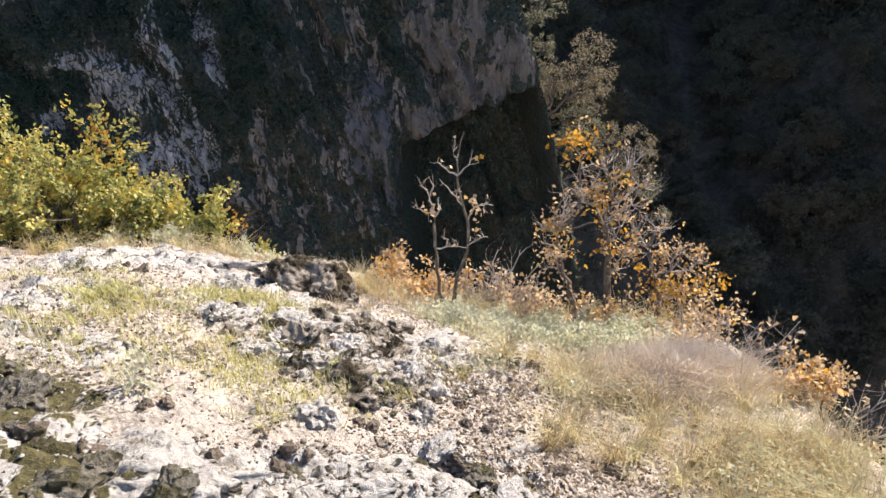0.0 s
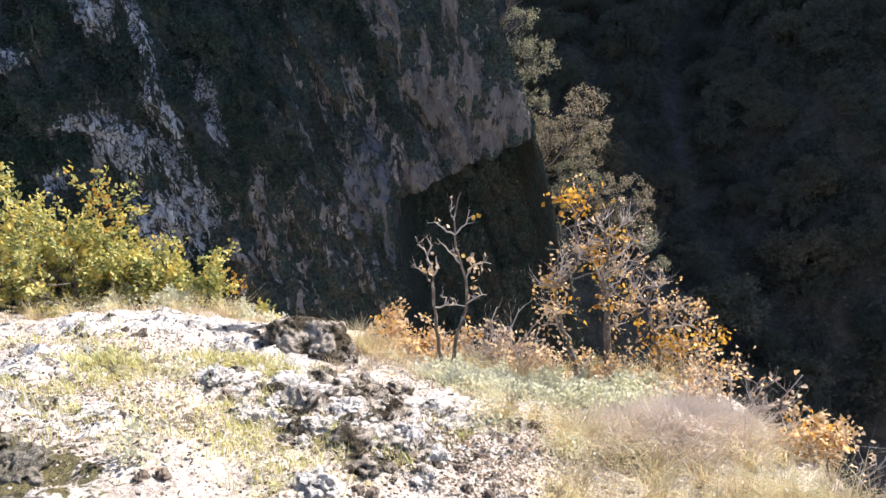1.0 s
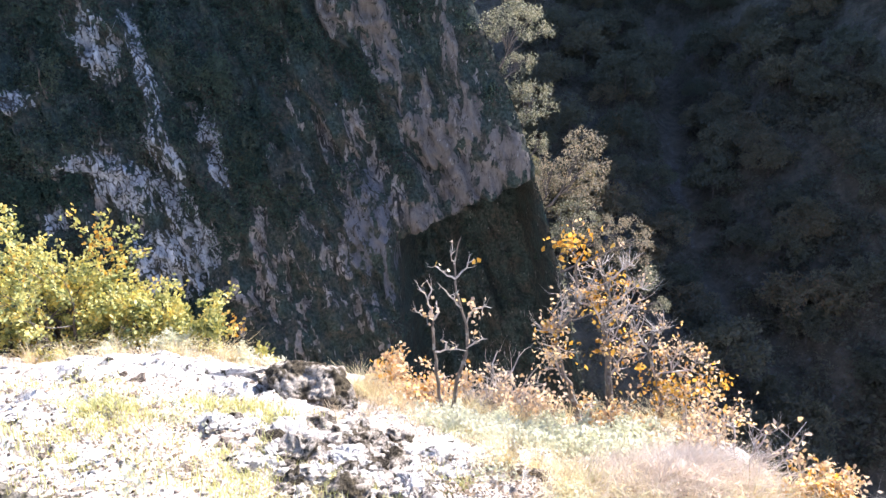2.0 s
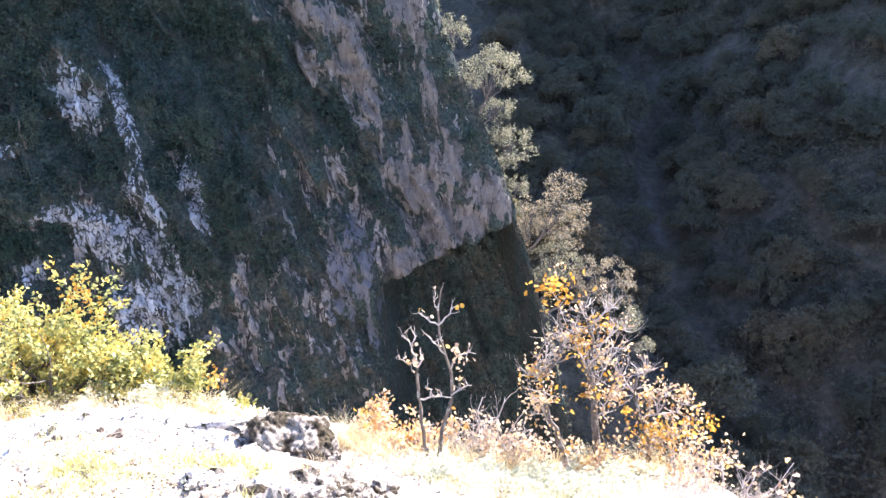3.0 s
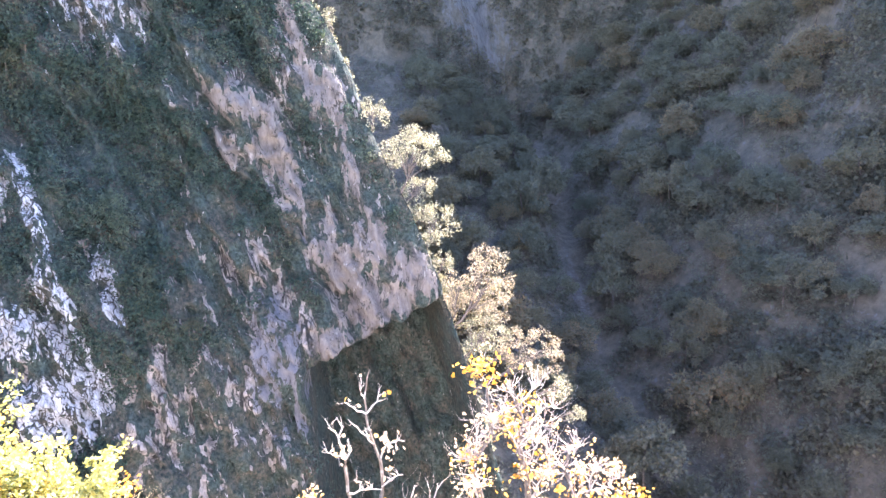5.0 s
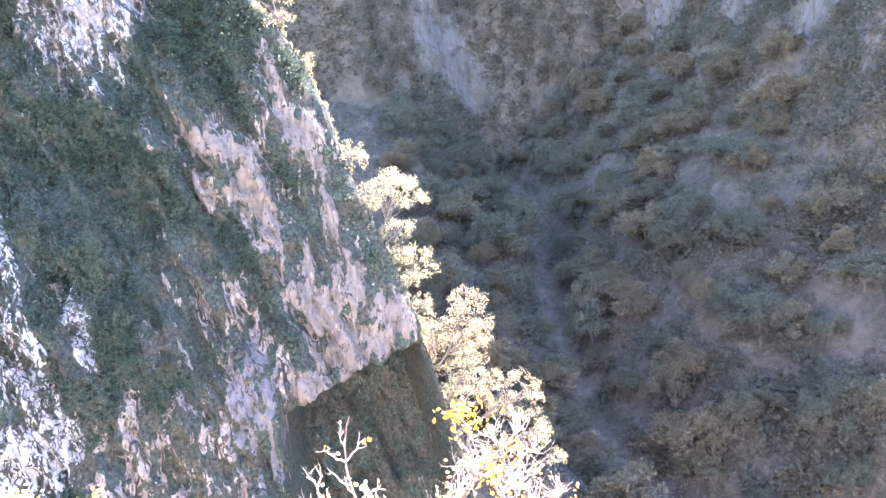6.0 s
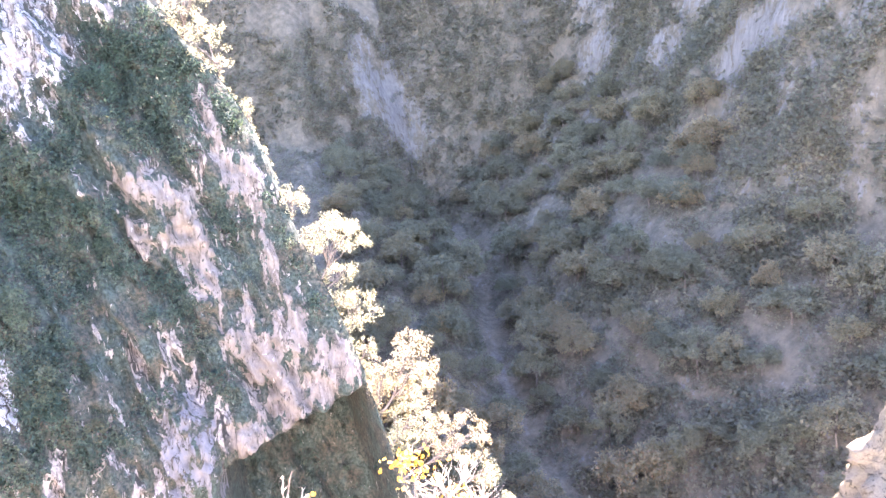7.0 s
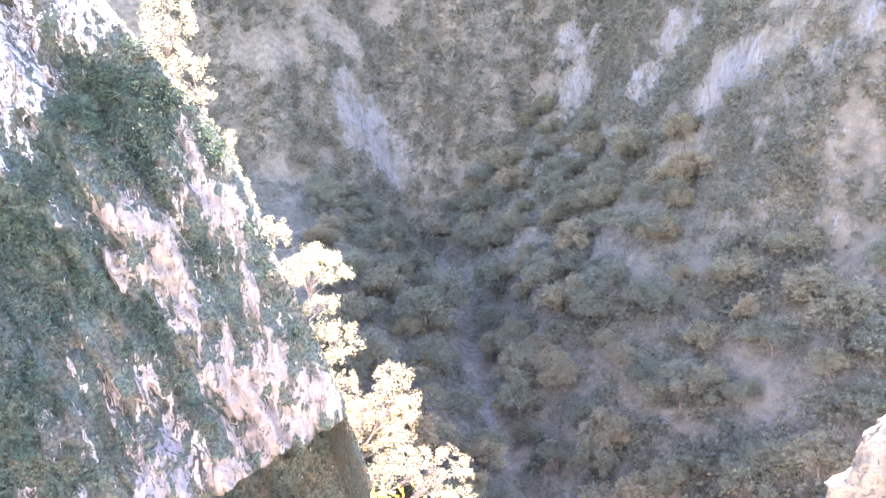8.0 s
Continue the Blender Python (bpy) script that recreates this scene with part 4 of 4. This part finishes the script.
def build_shrub(name, label, seed, x, y, height, width, stems, mat, leaf, per_tip, gold=(), depth=2, bark=None, fork=3, category="shrub", group=""):
    """A low many-stemmed shrub: stems fan out from the foot, leaves sit along the twigs."""
    rng = np.random.default_rng(seed)
    base = on_ledge(x, y, .02)
    top = holder(name, *base, label, category, group)
    all_runs, all_tips = [], []
    for k in range(stems):
        foot = Vector((rng.normal() * width * .16, rng.normal() * width * .12, 0))
        foot.z = ledge_height(base.x + foot.x, base.y + foot.y) - base.z - .03
        ang = 2 * math.pi * (k + rng.random()) / stems
        way = Vector((math.cos(ang) * width / height * .55, math.sin(ang) * width / height * .45, 1))
        grow(rng, foot, way, height * (.55 + .2 * rng.random()), .006 + height * .011, depth, fork, .75, .12, .2, .58, all_runs, all_tips)
    for run in all_runs:
        if run[0][1] > .0055 + height * .0105:
            part("stem", tubes_mesh("stem", [run], 6), bark or BARK, top)
    part("brushwood", tubes_mesh("brushwood", [r for r in all_runs if r[0][1] <= .0055 + height * .0105], 4), bark or BARK, top)
    pts, way = leaf_points(rng, all_tips, per_tip, leaf * .6)
    if pts and per_tip:
        part("foliage", leaves_mesh("foliage", rng, pts, leaf, "oak", .15, way), mat, top)
    extra = [Vector(p) + Vector(rng.normal(size=3)) * r for p, n, r in gold for _ in range(n)]
    if extra:
        part("golden_foliage", leaves_mesh("golden_foliage", rng, [e - base for e in extra], leaf, "oak", .1), LEAF_GOLD, top, "bright orange-yellow leaf cluster")


def build_shrubs():
    build_shrub("leafy_bush", "dense yellow-green bush turning orange at the tips", 31, -3.4, 4.75, .9, 1.1, 9, LEAF_BUSH, .034, 13, gold=(((-2.55, 4.8, .02), 45, .06), ((-3.2, 4.6, -.35), 25, .08), ((-3.5, 4.6, -.5), 25, .08)), category="bush", bark=BARK_DARK)
    build_shrub("leafy_bush", "dense yellow-green bush turning orange at the tips", 32, -2.82, 4.8, 1.0, .95, 11, LEAF_BUSH, .034, 13, category="bush", bark=BARK_DARK)
    build_shrub("leafy_bush", "tall yellow-green bush with dull olive shaded leaves", 33, -3.95, 4.6, .9, 1.0, 8, LEAF_BUSH, .034, 13, category="bush", bark=BARK_DARK)
    build_shrub("leafy_bush", "dense yellow-green bush turning orange at the tips", 30, -3.1, 4.7, .92, .9, 8, LEAF_BUSH, .034, 9, category="bush", bark=BARK_DARK)
    build_shrub("leafy_bush", "rounded yellow-green bush with orange upper leaves", 29, -2.5, 4.7, .72, .7, 8, LEAF_BUSH, .034, 9, gold=(((-2.45, 4.7, -.12), 24, .06),), category="bush", bark=BARK_DARK)
    build_shrub("leafy_bush", "low yellow-green bush with an orange-leaved outer branch", 34, -1.9, 4.65, .48, .6, 8, LEAF_BUSH, .033, 12, gold=(((-1.57, 4.65, -.64), 40, .045),), category="bush", bark=BARK_DARK)
    build_shrub("small_shrub", "small straggly yellow shrub in dry grass", 35, -1.4, 4.62, .16, .25, 5, LEAF_BUSH, .035, 2, depth=1)
    for k, (x, y, h, w) in enumerate(((-1.85, 4.3, .2, .4), (-1.4, 4.4, .15, .3), (-2.4, 4.25, .18, .4), (-1.15, 4.3, .1, .25))):
        build_shrub("pale_shrub", "low silvery shrub with fine pale leaves", 61 + k, x, y, h, w, 8, HERB, .02, 4)
    for k, (x, y, h, w) in enumerate(((.32, 3.75, .17, .3), (.62, 3.72, .2, .32), (.84, 3.6, .22, .34), (1.2, 3.45, .2, .32), (.1, 3.8, .12, .26))):
        build_shrub("pale_shrub", "silvery grey-green tuft of small leaves among dry grass", 71 + k, x, y, h, w, 9, HERB, .019, 5)
    build_shrub("orange_shrub", "low shrub of orange and tan autumn leaves", 36, -.36, 4.15, .3, .42, 9, LEAF_OAK, .034, 3, gold=(((-.42, 4.1, -.74), 30, .05), ((-.2, 4.1, -.85), 14, .05)))
    build_shrub("orange_shrub", "low shrub of orange and tan autumn leaves", 37, .0, 4.1, .3, .45, 9, LEAF_OAK, .03, 2)
    build_shrub("tan_shrub", "low twiggy shrub with withered tan leaves", 38, .32, 4.1, .36, .45, 11, LEAF_TAN, .03, 1)
    build_shrub("bare_shrub", "fan of thin straight leafless twigs at the edge", 65, .52, 4.12, .5, .6, 15, LEAF_TAN, .03, 0)
    build_shrub("bare_shrub", "fan of thin straight leafless twigs at the edge", 66, .2, 4.1, .4, .55, 13, LEAF_TAN, .03, 0)
    build_shrub("tan_shrub", "low twiggy shrub with withered tan leaves", 39, .7, 4.12, .34, .45, 10, LEAF_TAN, .032, 1)
    build_shrub("orange_shrub", "low shrub of orange and tan autumn leaves", 40, 1.1, 3.7, .34, .5, 9, LEAF_OAK, .03, 1)
    build_shrub("golden_shrub", "rounded shrub with bright golden leaves beside an oak", 41, 1.58, 3.55, .4, .42, 9, LEAF_OAK, .03, 1, gold=(((1.66, 3.6, -.56), 70, .055), ((1.45, 3.6, -.62), 40, .05)))
    build_shrub("tan_shrub", "low shrub with curled pale brown leaves", 42, 1.45, 3.2, .2, .4, 9, LEAF_TAN, .03, 1)
    build_shrub("bare_shrub", "sprawling grey shrub nearly bare of leaves", 43, 1.6, 2.95, .34, .5, 9, LEAF_TAN, .03, 0)
    build_shrub("golden_shrub", "small golden shrub hanging over the drop", 44, 1.68, 2.5, .26, .34, 8, LEAF_OAK, .028, 2, gold=(((1.7, 2.5, -.42), 60, .05), ((1.62, 2.5, -.5), 40, .06)))
    build_shrub("bare_shrub", "leafless thorny grey twigs over the drop", 45, 1.68, 2.12, .26, .4, 6, LEAF_TAN, .03, 0, bark=BARK_DARK)
    build_shrub("bare_shrub", "leafless thorny grey twigs over the drop", 46, 1.78, 1.82, .2, .35, 6, LEAF_TAN, .03, 1, bark=BARK_DARK)
    rng = np.random.default_rng(47)
    base = on_ledge(.4, 4.15, .02)
    top = holder("fallen_branch", *base, "bundle of bleached dead branches leaning over the edge", "dead branch")
    for p in (((.40, 4.15, -1.19), (.53, 4.15, -.98), (.68, 4.15, -.73)), ((.36, 4.15, -1.17), (.44, 4.15, -.83), (.57, 4.15, -.61)), ((.44, 4.12, -1.2), (.59, 4.12, -1.0), (.72, 4.12, -.86)), ((.3, 4.1, -1.15), (.34, 4.12, -.85), (.38, 4.15, -.62))):
        run = limb(local(p, base), .009, .003, rng)
        out, _ = twigs_on(rng, [run], 5, .12, .003, .8, .3, 1, 2)
        part("branch", tubes_mesh("branch", [run] + out, 5), BARK, top)


def build_dead_branches():
    rng = np.random.default_rng(48)
    for at, limbs, label in (((1.6, 2.97), (((1.58, 3.0, -.78), (1.68, 3.0, -.65), (1.8, 3.0, -.59), (1.89, 3.0, -.43)), ((1.59, 2.95, -.78), (1.71, 2.95, -.70), (1.81, 2.95, -.6), (1.85, 2.95, -.51)),
                                            ((1.61, 2.95, -.78), (1.63, 2.95, -.51), (1.65, 2.95, -.42))), "bleached dead branches sprawling over the drop"),
                             ((1.69, 2.18), (((1.66, 2.2, -.56), (1.76, 2.2, -.41), (1.82, 2.2, -.24)), ((1.64, 2.25, -.54), (1.76, 2.25, -.41), (1.82, 2.25, -.36)), ((1.66, 2.1, -.53), (1.77, 2.1, -.41), (1.81, 2.1, -.38))),
                              "thin leafless grey twigs sprawling over the drop")):
        base = on_ledge(*at, .02)
        top = holder("dead_branch", *base, label, "dead branch")
        for p in limbs:
            pts = [Vector(q) for q in p]
            pts[0].z = min(pts[0].z, ledge_height(pts[0].x, pts[0].y) - .02)
            run = limb([q - base for q in pts], .008, .002, rng, .006)
            branch = part("branch", tubes_mesh("branch", [run], 5), BARK, top)
            out, tips = twigs_on(rng, [run], 7, .13, .003, .9, .25, 1, 3)
            part("brushwood", tubes_mesh("brushwood", out, 4), BARK, branch)
            keep = [t for t in tips if rng.random() < .12]
            leaf, way = leaf_points(rng, keep, 1, .01)
            if leaf:
                part("foliage", leaves_mesh("foliage", rng, leaf, .038, "oak", .3, way), LEAF_TAN, branch)


build_dead_branches()
build_sapling()
build_oak()
build_shrubs()
build_ground_cover()
build_gravel(False)
build_gravel(True)


# ---- trees along the sunlit crest of the spur ----
def crown_points(rng, count, radii, lumps, small=1.0):
    """Leaf places on the outside of several lumps that make up an uneven crown."""
    radii = np.asarray(radii, float)
    pts, out = [], []
    centres = [rng.normal(size=3) for _ in range(lumps)]
    for k, c in enumerate(centres):
        c = c / np.linalg.norm(c) * radii * (.4 + .5 * rng.random())
        r = small * radii * (.2 + .28 * rng.random()) * (.8 + .4 * rng.random(3))
        for _ in range(count // lumps):
            d = rng.normal(size=3)
            d /= np.linalg.norm(d)
            pts.append(c + d * r * (.72 + .36 * rng.random()))
            out.append(d * .8)
    return np.array(pts), np.array(out)


def build_crest_tree(seed, x, z, height, width, mat, label, flat=False, leaf=.17):
    """A crooked trunk whose limbs each carry a puff of leaves; light passes between the puffs. flat: a broad top with bare limbs under it."""
    rng = np.random.default_rng(seed)
    foot, _ = spur_place(.15, z)
    top = holder("crest_tree", *foot, label, "tree", "trees along the crest")
    mid = Vector((x, spur_y(x, z) + 1.0, z + height * .5)) - foot
    run = limb([Vector((-.3, .3, -.4)), mid * .3 + Vector((.1, 0, .15)), mid * .65, mid + Vector((0, 0, height * .1))], .05 + .014 * height, .04, rng, .06)
    trunk = part("trunk", tubes_mesh("trunk", [run], 7), BARK_DARK, top)
    count = min(90, int(10 + width * height * 1.3))
    size = math.sqrt(width * height / count) * .6
    pts, out = [], []
    for k in range(count):
        d = rng.normal(size=3)
        d /= np.linalg.norm(d)
        if flat:
            d[2] = abs(d[2]) * 1.2 - .25
        c = np.array(mid) + d * (width / 2 - size * .55, width / 2 - size * .5, height / 2 - size * .5) * (.5 + .55 * rng.random() ** .6)
        r = size * (.55 + .75 * rng.random())
        n = int(5.0 * r * r / leaf ** 2) + 14
        e = rng.normal(size=(n, 3))
        e /= np.linalg.norm(e, axis=1)[:, None]
        pts.append(c + e * r * (1.05, 1.05, .95) * (.4 + .72 * rng.random((n, 1))))
        out.append(e * .7)
        if k % 2 == 0 and k < 24:
            p, q = run[len(run) // 3 + k * len(run) * 2 // 3 // count][0], Vector(c)
            part("limb", tubes_mesh("limb", [limb([p, p.lerp(q, .5) + Vector((0, 0, .12 * height * rng.random() - .05)), q], .02 + .006 * height, .015, rng, .05)], 5), BARK_DARK, trunk)
    part("crown", leaves_mesh("crown", rng, np.concatenate(pts), leaf, "plain", .1, np.concatenate(out)), mat, top)


for row in ((51, -5.2, 18.6, 9.4, 5.6, LEAF_RIDGE, "tall sunlit olive-green tree crowning the rocky spur"), (63, -3.3, 14.6, 7.0, 4.6, LEAF_RIDGE, "leaning sunlit olive-green tree beside a taller one"), (52, -.2, 10.5, 2.7, 1.7, LEAF_RIDGE, "small sunlit shrub on the rocky crest"),
            (53, 1.1, 7.3, 1.1, 1.0, LEAF_RIDGE, "tiny sunlit shrub on the rocky crest"), (54, 3.6, 1.1, 3.6, 3.5, LEAF_RIDGE, "sunlit rounded small tree on the rocky crest"),
            (55, 7.1, -4.6, 6.6, 6.8, LEAF_RIDGE, "broad umbrella-shaped sunlit tree on the crest", True), (56, 7.5, -5.6, 2.6, 4.0, LEAF_RIDGE, "small sunlit tree below a broader one"),
            (57, 8.8, -9.9, 4.2, 4.9, LEAF_RIDGE, "sunlit pale green tree on the steep crest"), (58, 10.3, -17.3, 5.5, 3.0, LEAF_RUST, "sunlit tree with rusty autumn foliage on the crest"),
            (59, 13.5, -17.8, 7.9, 4.9, LEAF_RUST, "tall sunlit tree with rusty autumn foliage on the crest"), (60, 12.7, -20.7, 4.4, 5.2, LEAF_RIDGE, "grey-green sunlit tree low on the crest"),
            (61, 18.2, -23.4, 5.3, 4.6, LEAF_RUST, "pale tan sunlit tree low on the crest"), (62, 19.7, -25.7, 2.9, 2.9, LEAF_RIDGE, "grey-green tree at the foot of the crest"),
            (65, 7.7, -7.6, 2.0, 2.4, LEAF_RIDGE, "low olive-green shrub on the steep crest"), (66, 9.3, -12.6, 2.6, 2.2, LEAF_RIDGE, "low olive-green shrub on the steep crest"), (67, 5.2, -2.6, 2.0, 2.0, LEAF_RIDGE, "low olive-green shrub on the steep crest"),
            (68, 15.6, -22.0, 4.0, 3.6, LEAF_RUST, "tan sunlit tree low on the crest"), (64, 21.2, -27.9, 2.3, 2.0, LEAF_RIDGE, "sparse grey-green tree at the foot of the crest")):
    build_crest_tree(*row)


# ---- growth on the spur ----
def clump_leaves(rng, at, r, count, flat=.8):
    d = rng.normal(size=(count, 3))
    d /= np.linalg.norm(d, axis=1)[:, None]
    return np.asarray(at) + d * r * (.55 + .5 * rng.random((count, 1))) * (1, .8, flat), d


def build_spur_growth():
    rng = np.random.default_rng(71)
    pts, out = [], []
    for _ in range(9000):
        u, z = -45 * rng.random() - 1.3, -38 + 74 * rng.random()
        p, f = spur_place(u, z)
        h = hollow(p.x, p.z)
        if spur_rock(p.x, p.z) + .45 * fbm(p.x * .35, p.z * .2, 8, 3) > .16 or fbm(p.x * .16 + p.z * .06, p.z * .1, 12, 3) > .42 or (h > .3 and rng.random() < .94):
            continue
        r = .3 + 1.5 * rng.random() ** 3
        a, b = clump_leaves(rng, p + Vector((0, -.2 * r, .1)), r, int(22 + 62 * r))
        pts.append(a)
        out.append(b)
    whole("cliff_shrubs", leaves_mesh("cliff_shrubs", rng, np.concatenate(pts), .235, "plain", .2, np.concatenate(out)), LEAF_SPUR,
          "evergreen shrubs clinging to the rock face, shade partly in their colour", "shrubs", kind="stuff")
    pts, out = [], []
    for _ in range(90):
        z = -34 + 62 * rng.random()
        p, _ = spur_place(.05 + .5 * rng.random(), z)
        a, b = clump_leaves(rng, p, .1 + .2 * rng.random() ** 2, 12)
        pts.append(a)
        out.append(b)
    whole("crest_scrub", leaves_mesh("crest_scrub", rng, np.concatenate(pts), .26, "plain", .1, np.concatenate(out)), LEAF_RIDGE,
          "sunlit grass and scrub along the rocky crest", "scrub", kind="stuff")


def build_cliff_trees():
    rng = np.random.default_rng(91)
    kinds = []
    for k in range(4):
        top = holder("cliff_tree", 0, 60, -60, "green tree rooted in the rock face, shade partly in its colour", "tree", "trees on the rock face")
        h = 3.2 + .5 * k
        run = limb([Vector((0, .5, -.3)), Vector((0, -.2, h * .3)), Vector((.1, -.3, h * .6))], .09, .04, rng, .05)
        part("trunk", tubes_mesh("trunk", [run], 6), BARK_DARK, top)
        pts, out = crown_points(rng, 1500, (1.7 + .2 * k, 1.5, h * .48), 11)
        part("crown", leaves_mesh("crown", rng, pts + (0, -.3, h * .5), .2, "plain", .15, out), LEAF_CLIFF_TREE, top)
        kinds.append(top)
    spots = []
    while len(spots) < 120:
        u, z = -43 * rng.random() - 2.2, -34 + 66 * rng.random()
        p, _ = spur_place(u, z)
        if spur_rock(p.x, p.z - 1.2) > .1 or spur_rock(p.x, p.z + 1.2) > .1 or hollow(p.x, p.z) > .2 or fbm(p.x * .12, p.z * .08, 15, 2) > .25:
            continue
        spots.append(p)
    for i, p in enumerate(spots):
        if i < len(kinds):
            kinds[i].location = p
            continue
        s = .55 + .6 * rng.random()
        copy_thing(kinds[i % 4], pose(*p, 0, 0, 360 * rng.random() if i % 2 else 20 * rng.normal()) @ Matrix.Diagonal((s, s, s, 1)))


build_spur_growth()
build_cliff_trees()


# ---- woods in the gorge ----
def build_woods():
    rng = np.random.default_rng(81)
    kinds = []
    for k in range(6):
        top = holder("woodland_tree", 0, 0, -300, "broadleaf tree in green and brown autumn foliage greyed to suggest haze", "tree", "woods in the gorge")
        h = 7.5 + k * .7
        run = limb([Vector((0, 0, -1)), Vector((.2, .1, h * .3)), Vector((-.1, .2, h * .62))], .2, .07, rng, .1)
        part("trunk", tubes_mesh("trunk", [run], 6), BARK_DARK, top)
        pts, out = [], []
        for _ in range(34):
            e = rng.normal(size=3)
            e /= np.linalg.norm(e)
            e[2] = abs(e[2]) * 1.15 - .2
            c = e * (4.0 + .3 * k, 3.6 + .3 * k, h * .44) * (.45 + .6 * rng.random() ** .7) + (0, 0, h * .42)
            a, b = clump_leaves(rng, c, .75 + 1.0 * rng.random(), 120, .7)
            pts.append(a)
            out.append(b * .7)
        part("crown", leaves_mesh("crown", rng, np.concatenate(pts), .42, "plain", .15, np.concatenate(out)), LEAF_WOOD, top)
        kinds.append(top)
    made = 0
    places = [(12 + 8.4 * i + rng.normal() * 2, 78 + 8.4 * j + rng.normal() * 2) for i in range(17) for j in range(22)]
    places = [places[i] for i in rng.permutation(len(places))]
    for x, y in places:
        z, d = gorge_height(x, y)
        steep = math.hypot(gorge_height(x + 2, y)[0] - z, gorge_height(x, y + 2)[0] - z) / 2
        if (x < 38 and y < 106) or d < 4.5 or steep > 1.9 or x > y * 1.28 or x < 4 + .09 * y or made > 292:
            continue
        s = .7 + .8 * rng.random() ** 1.4
        copy = copy_thing(kinds[rng.integers(6)], pose(x, y, z - .3, 0, 0, 360 * rng.random()) @ Matrix.Diagonal((s * (.85 + .3 * rng.random()), s, s * (.8 + .45 * rng.random()), 1)))
        made += 1
    for k, top in enumerate(kinds):
        x, y = 70 + 9 * k, 120 + 7 * k
        top.location = (x, y, gorge_height(x, y)[0] - .3)
    pts, out = [], []
    for _ in range(6500):
        x, y = -12 + 185 * rng.random(), 80 + 200 * rng.random()
        z, d = gorge_height(x, y)
        if d < 3.5 or x > y * 1.35 or (fbm(x * .05, y * .05, z * .04, 3) > .12 and gorge_height(x, y + 2)[0] - z > 2.6):
            continue
        cliff = gorge_height(x, y + 2)[0] - z > 2.6 or gorge_height(x + 2, y)[0] - z > 3
        r = (.7 if cliff else 1.1) + (1.0 if cliff else 2.3) * rng.random() ** 2
        a, b = clump_leaves(rng, (x, y, z + .45 * r), r, 44)
        pts.append(a)
        out.append(b)
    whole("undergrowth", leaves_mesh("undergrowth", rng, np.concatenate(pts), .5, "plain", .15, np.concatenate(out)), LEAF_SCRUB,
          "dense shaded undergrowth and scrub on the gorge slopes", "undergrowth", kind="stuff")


def build_wall_woods():
    """Trees and ivy that cling to the steep walls, thinning out round the bare streaks."""
    rng = np.random.default_rng(83)
    pts, out = [], []
    while len(pts) < 13000:
        x, y = -25 + 223 * rng.random(), 86 + 220 * rng.random()
        (x, y, z), steep, d = gorge_point(x, y)
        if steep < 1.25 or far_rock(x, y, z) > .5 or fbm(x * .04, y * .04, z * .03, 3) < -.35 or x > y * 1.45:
            continue
        r = 1.1 + 2.6 * rng.random() ** 2
        a, b = clump_leaves(rng, (x, y, z + .2 * r), r, int(13 + 8 * r))
        pts.append(a)
        out.append(b)
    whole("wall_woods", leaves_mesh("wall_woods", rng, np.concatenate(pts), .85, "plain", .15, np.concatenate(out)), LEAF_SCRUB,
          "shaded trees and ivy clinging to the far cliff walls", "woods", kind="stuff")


build_woods()
build_wall_woods()
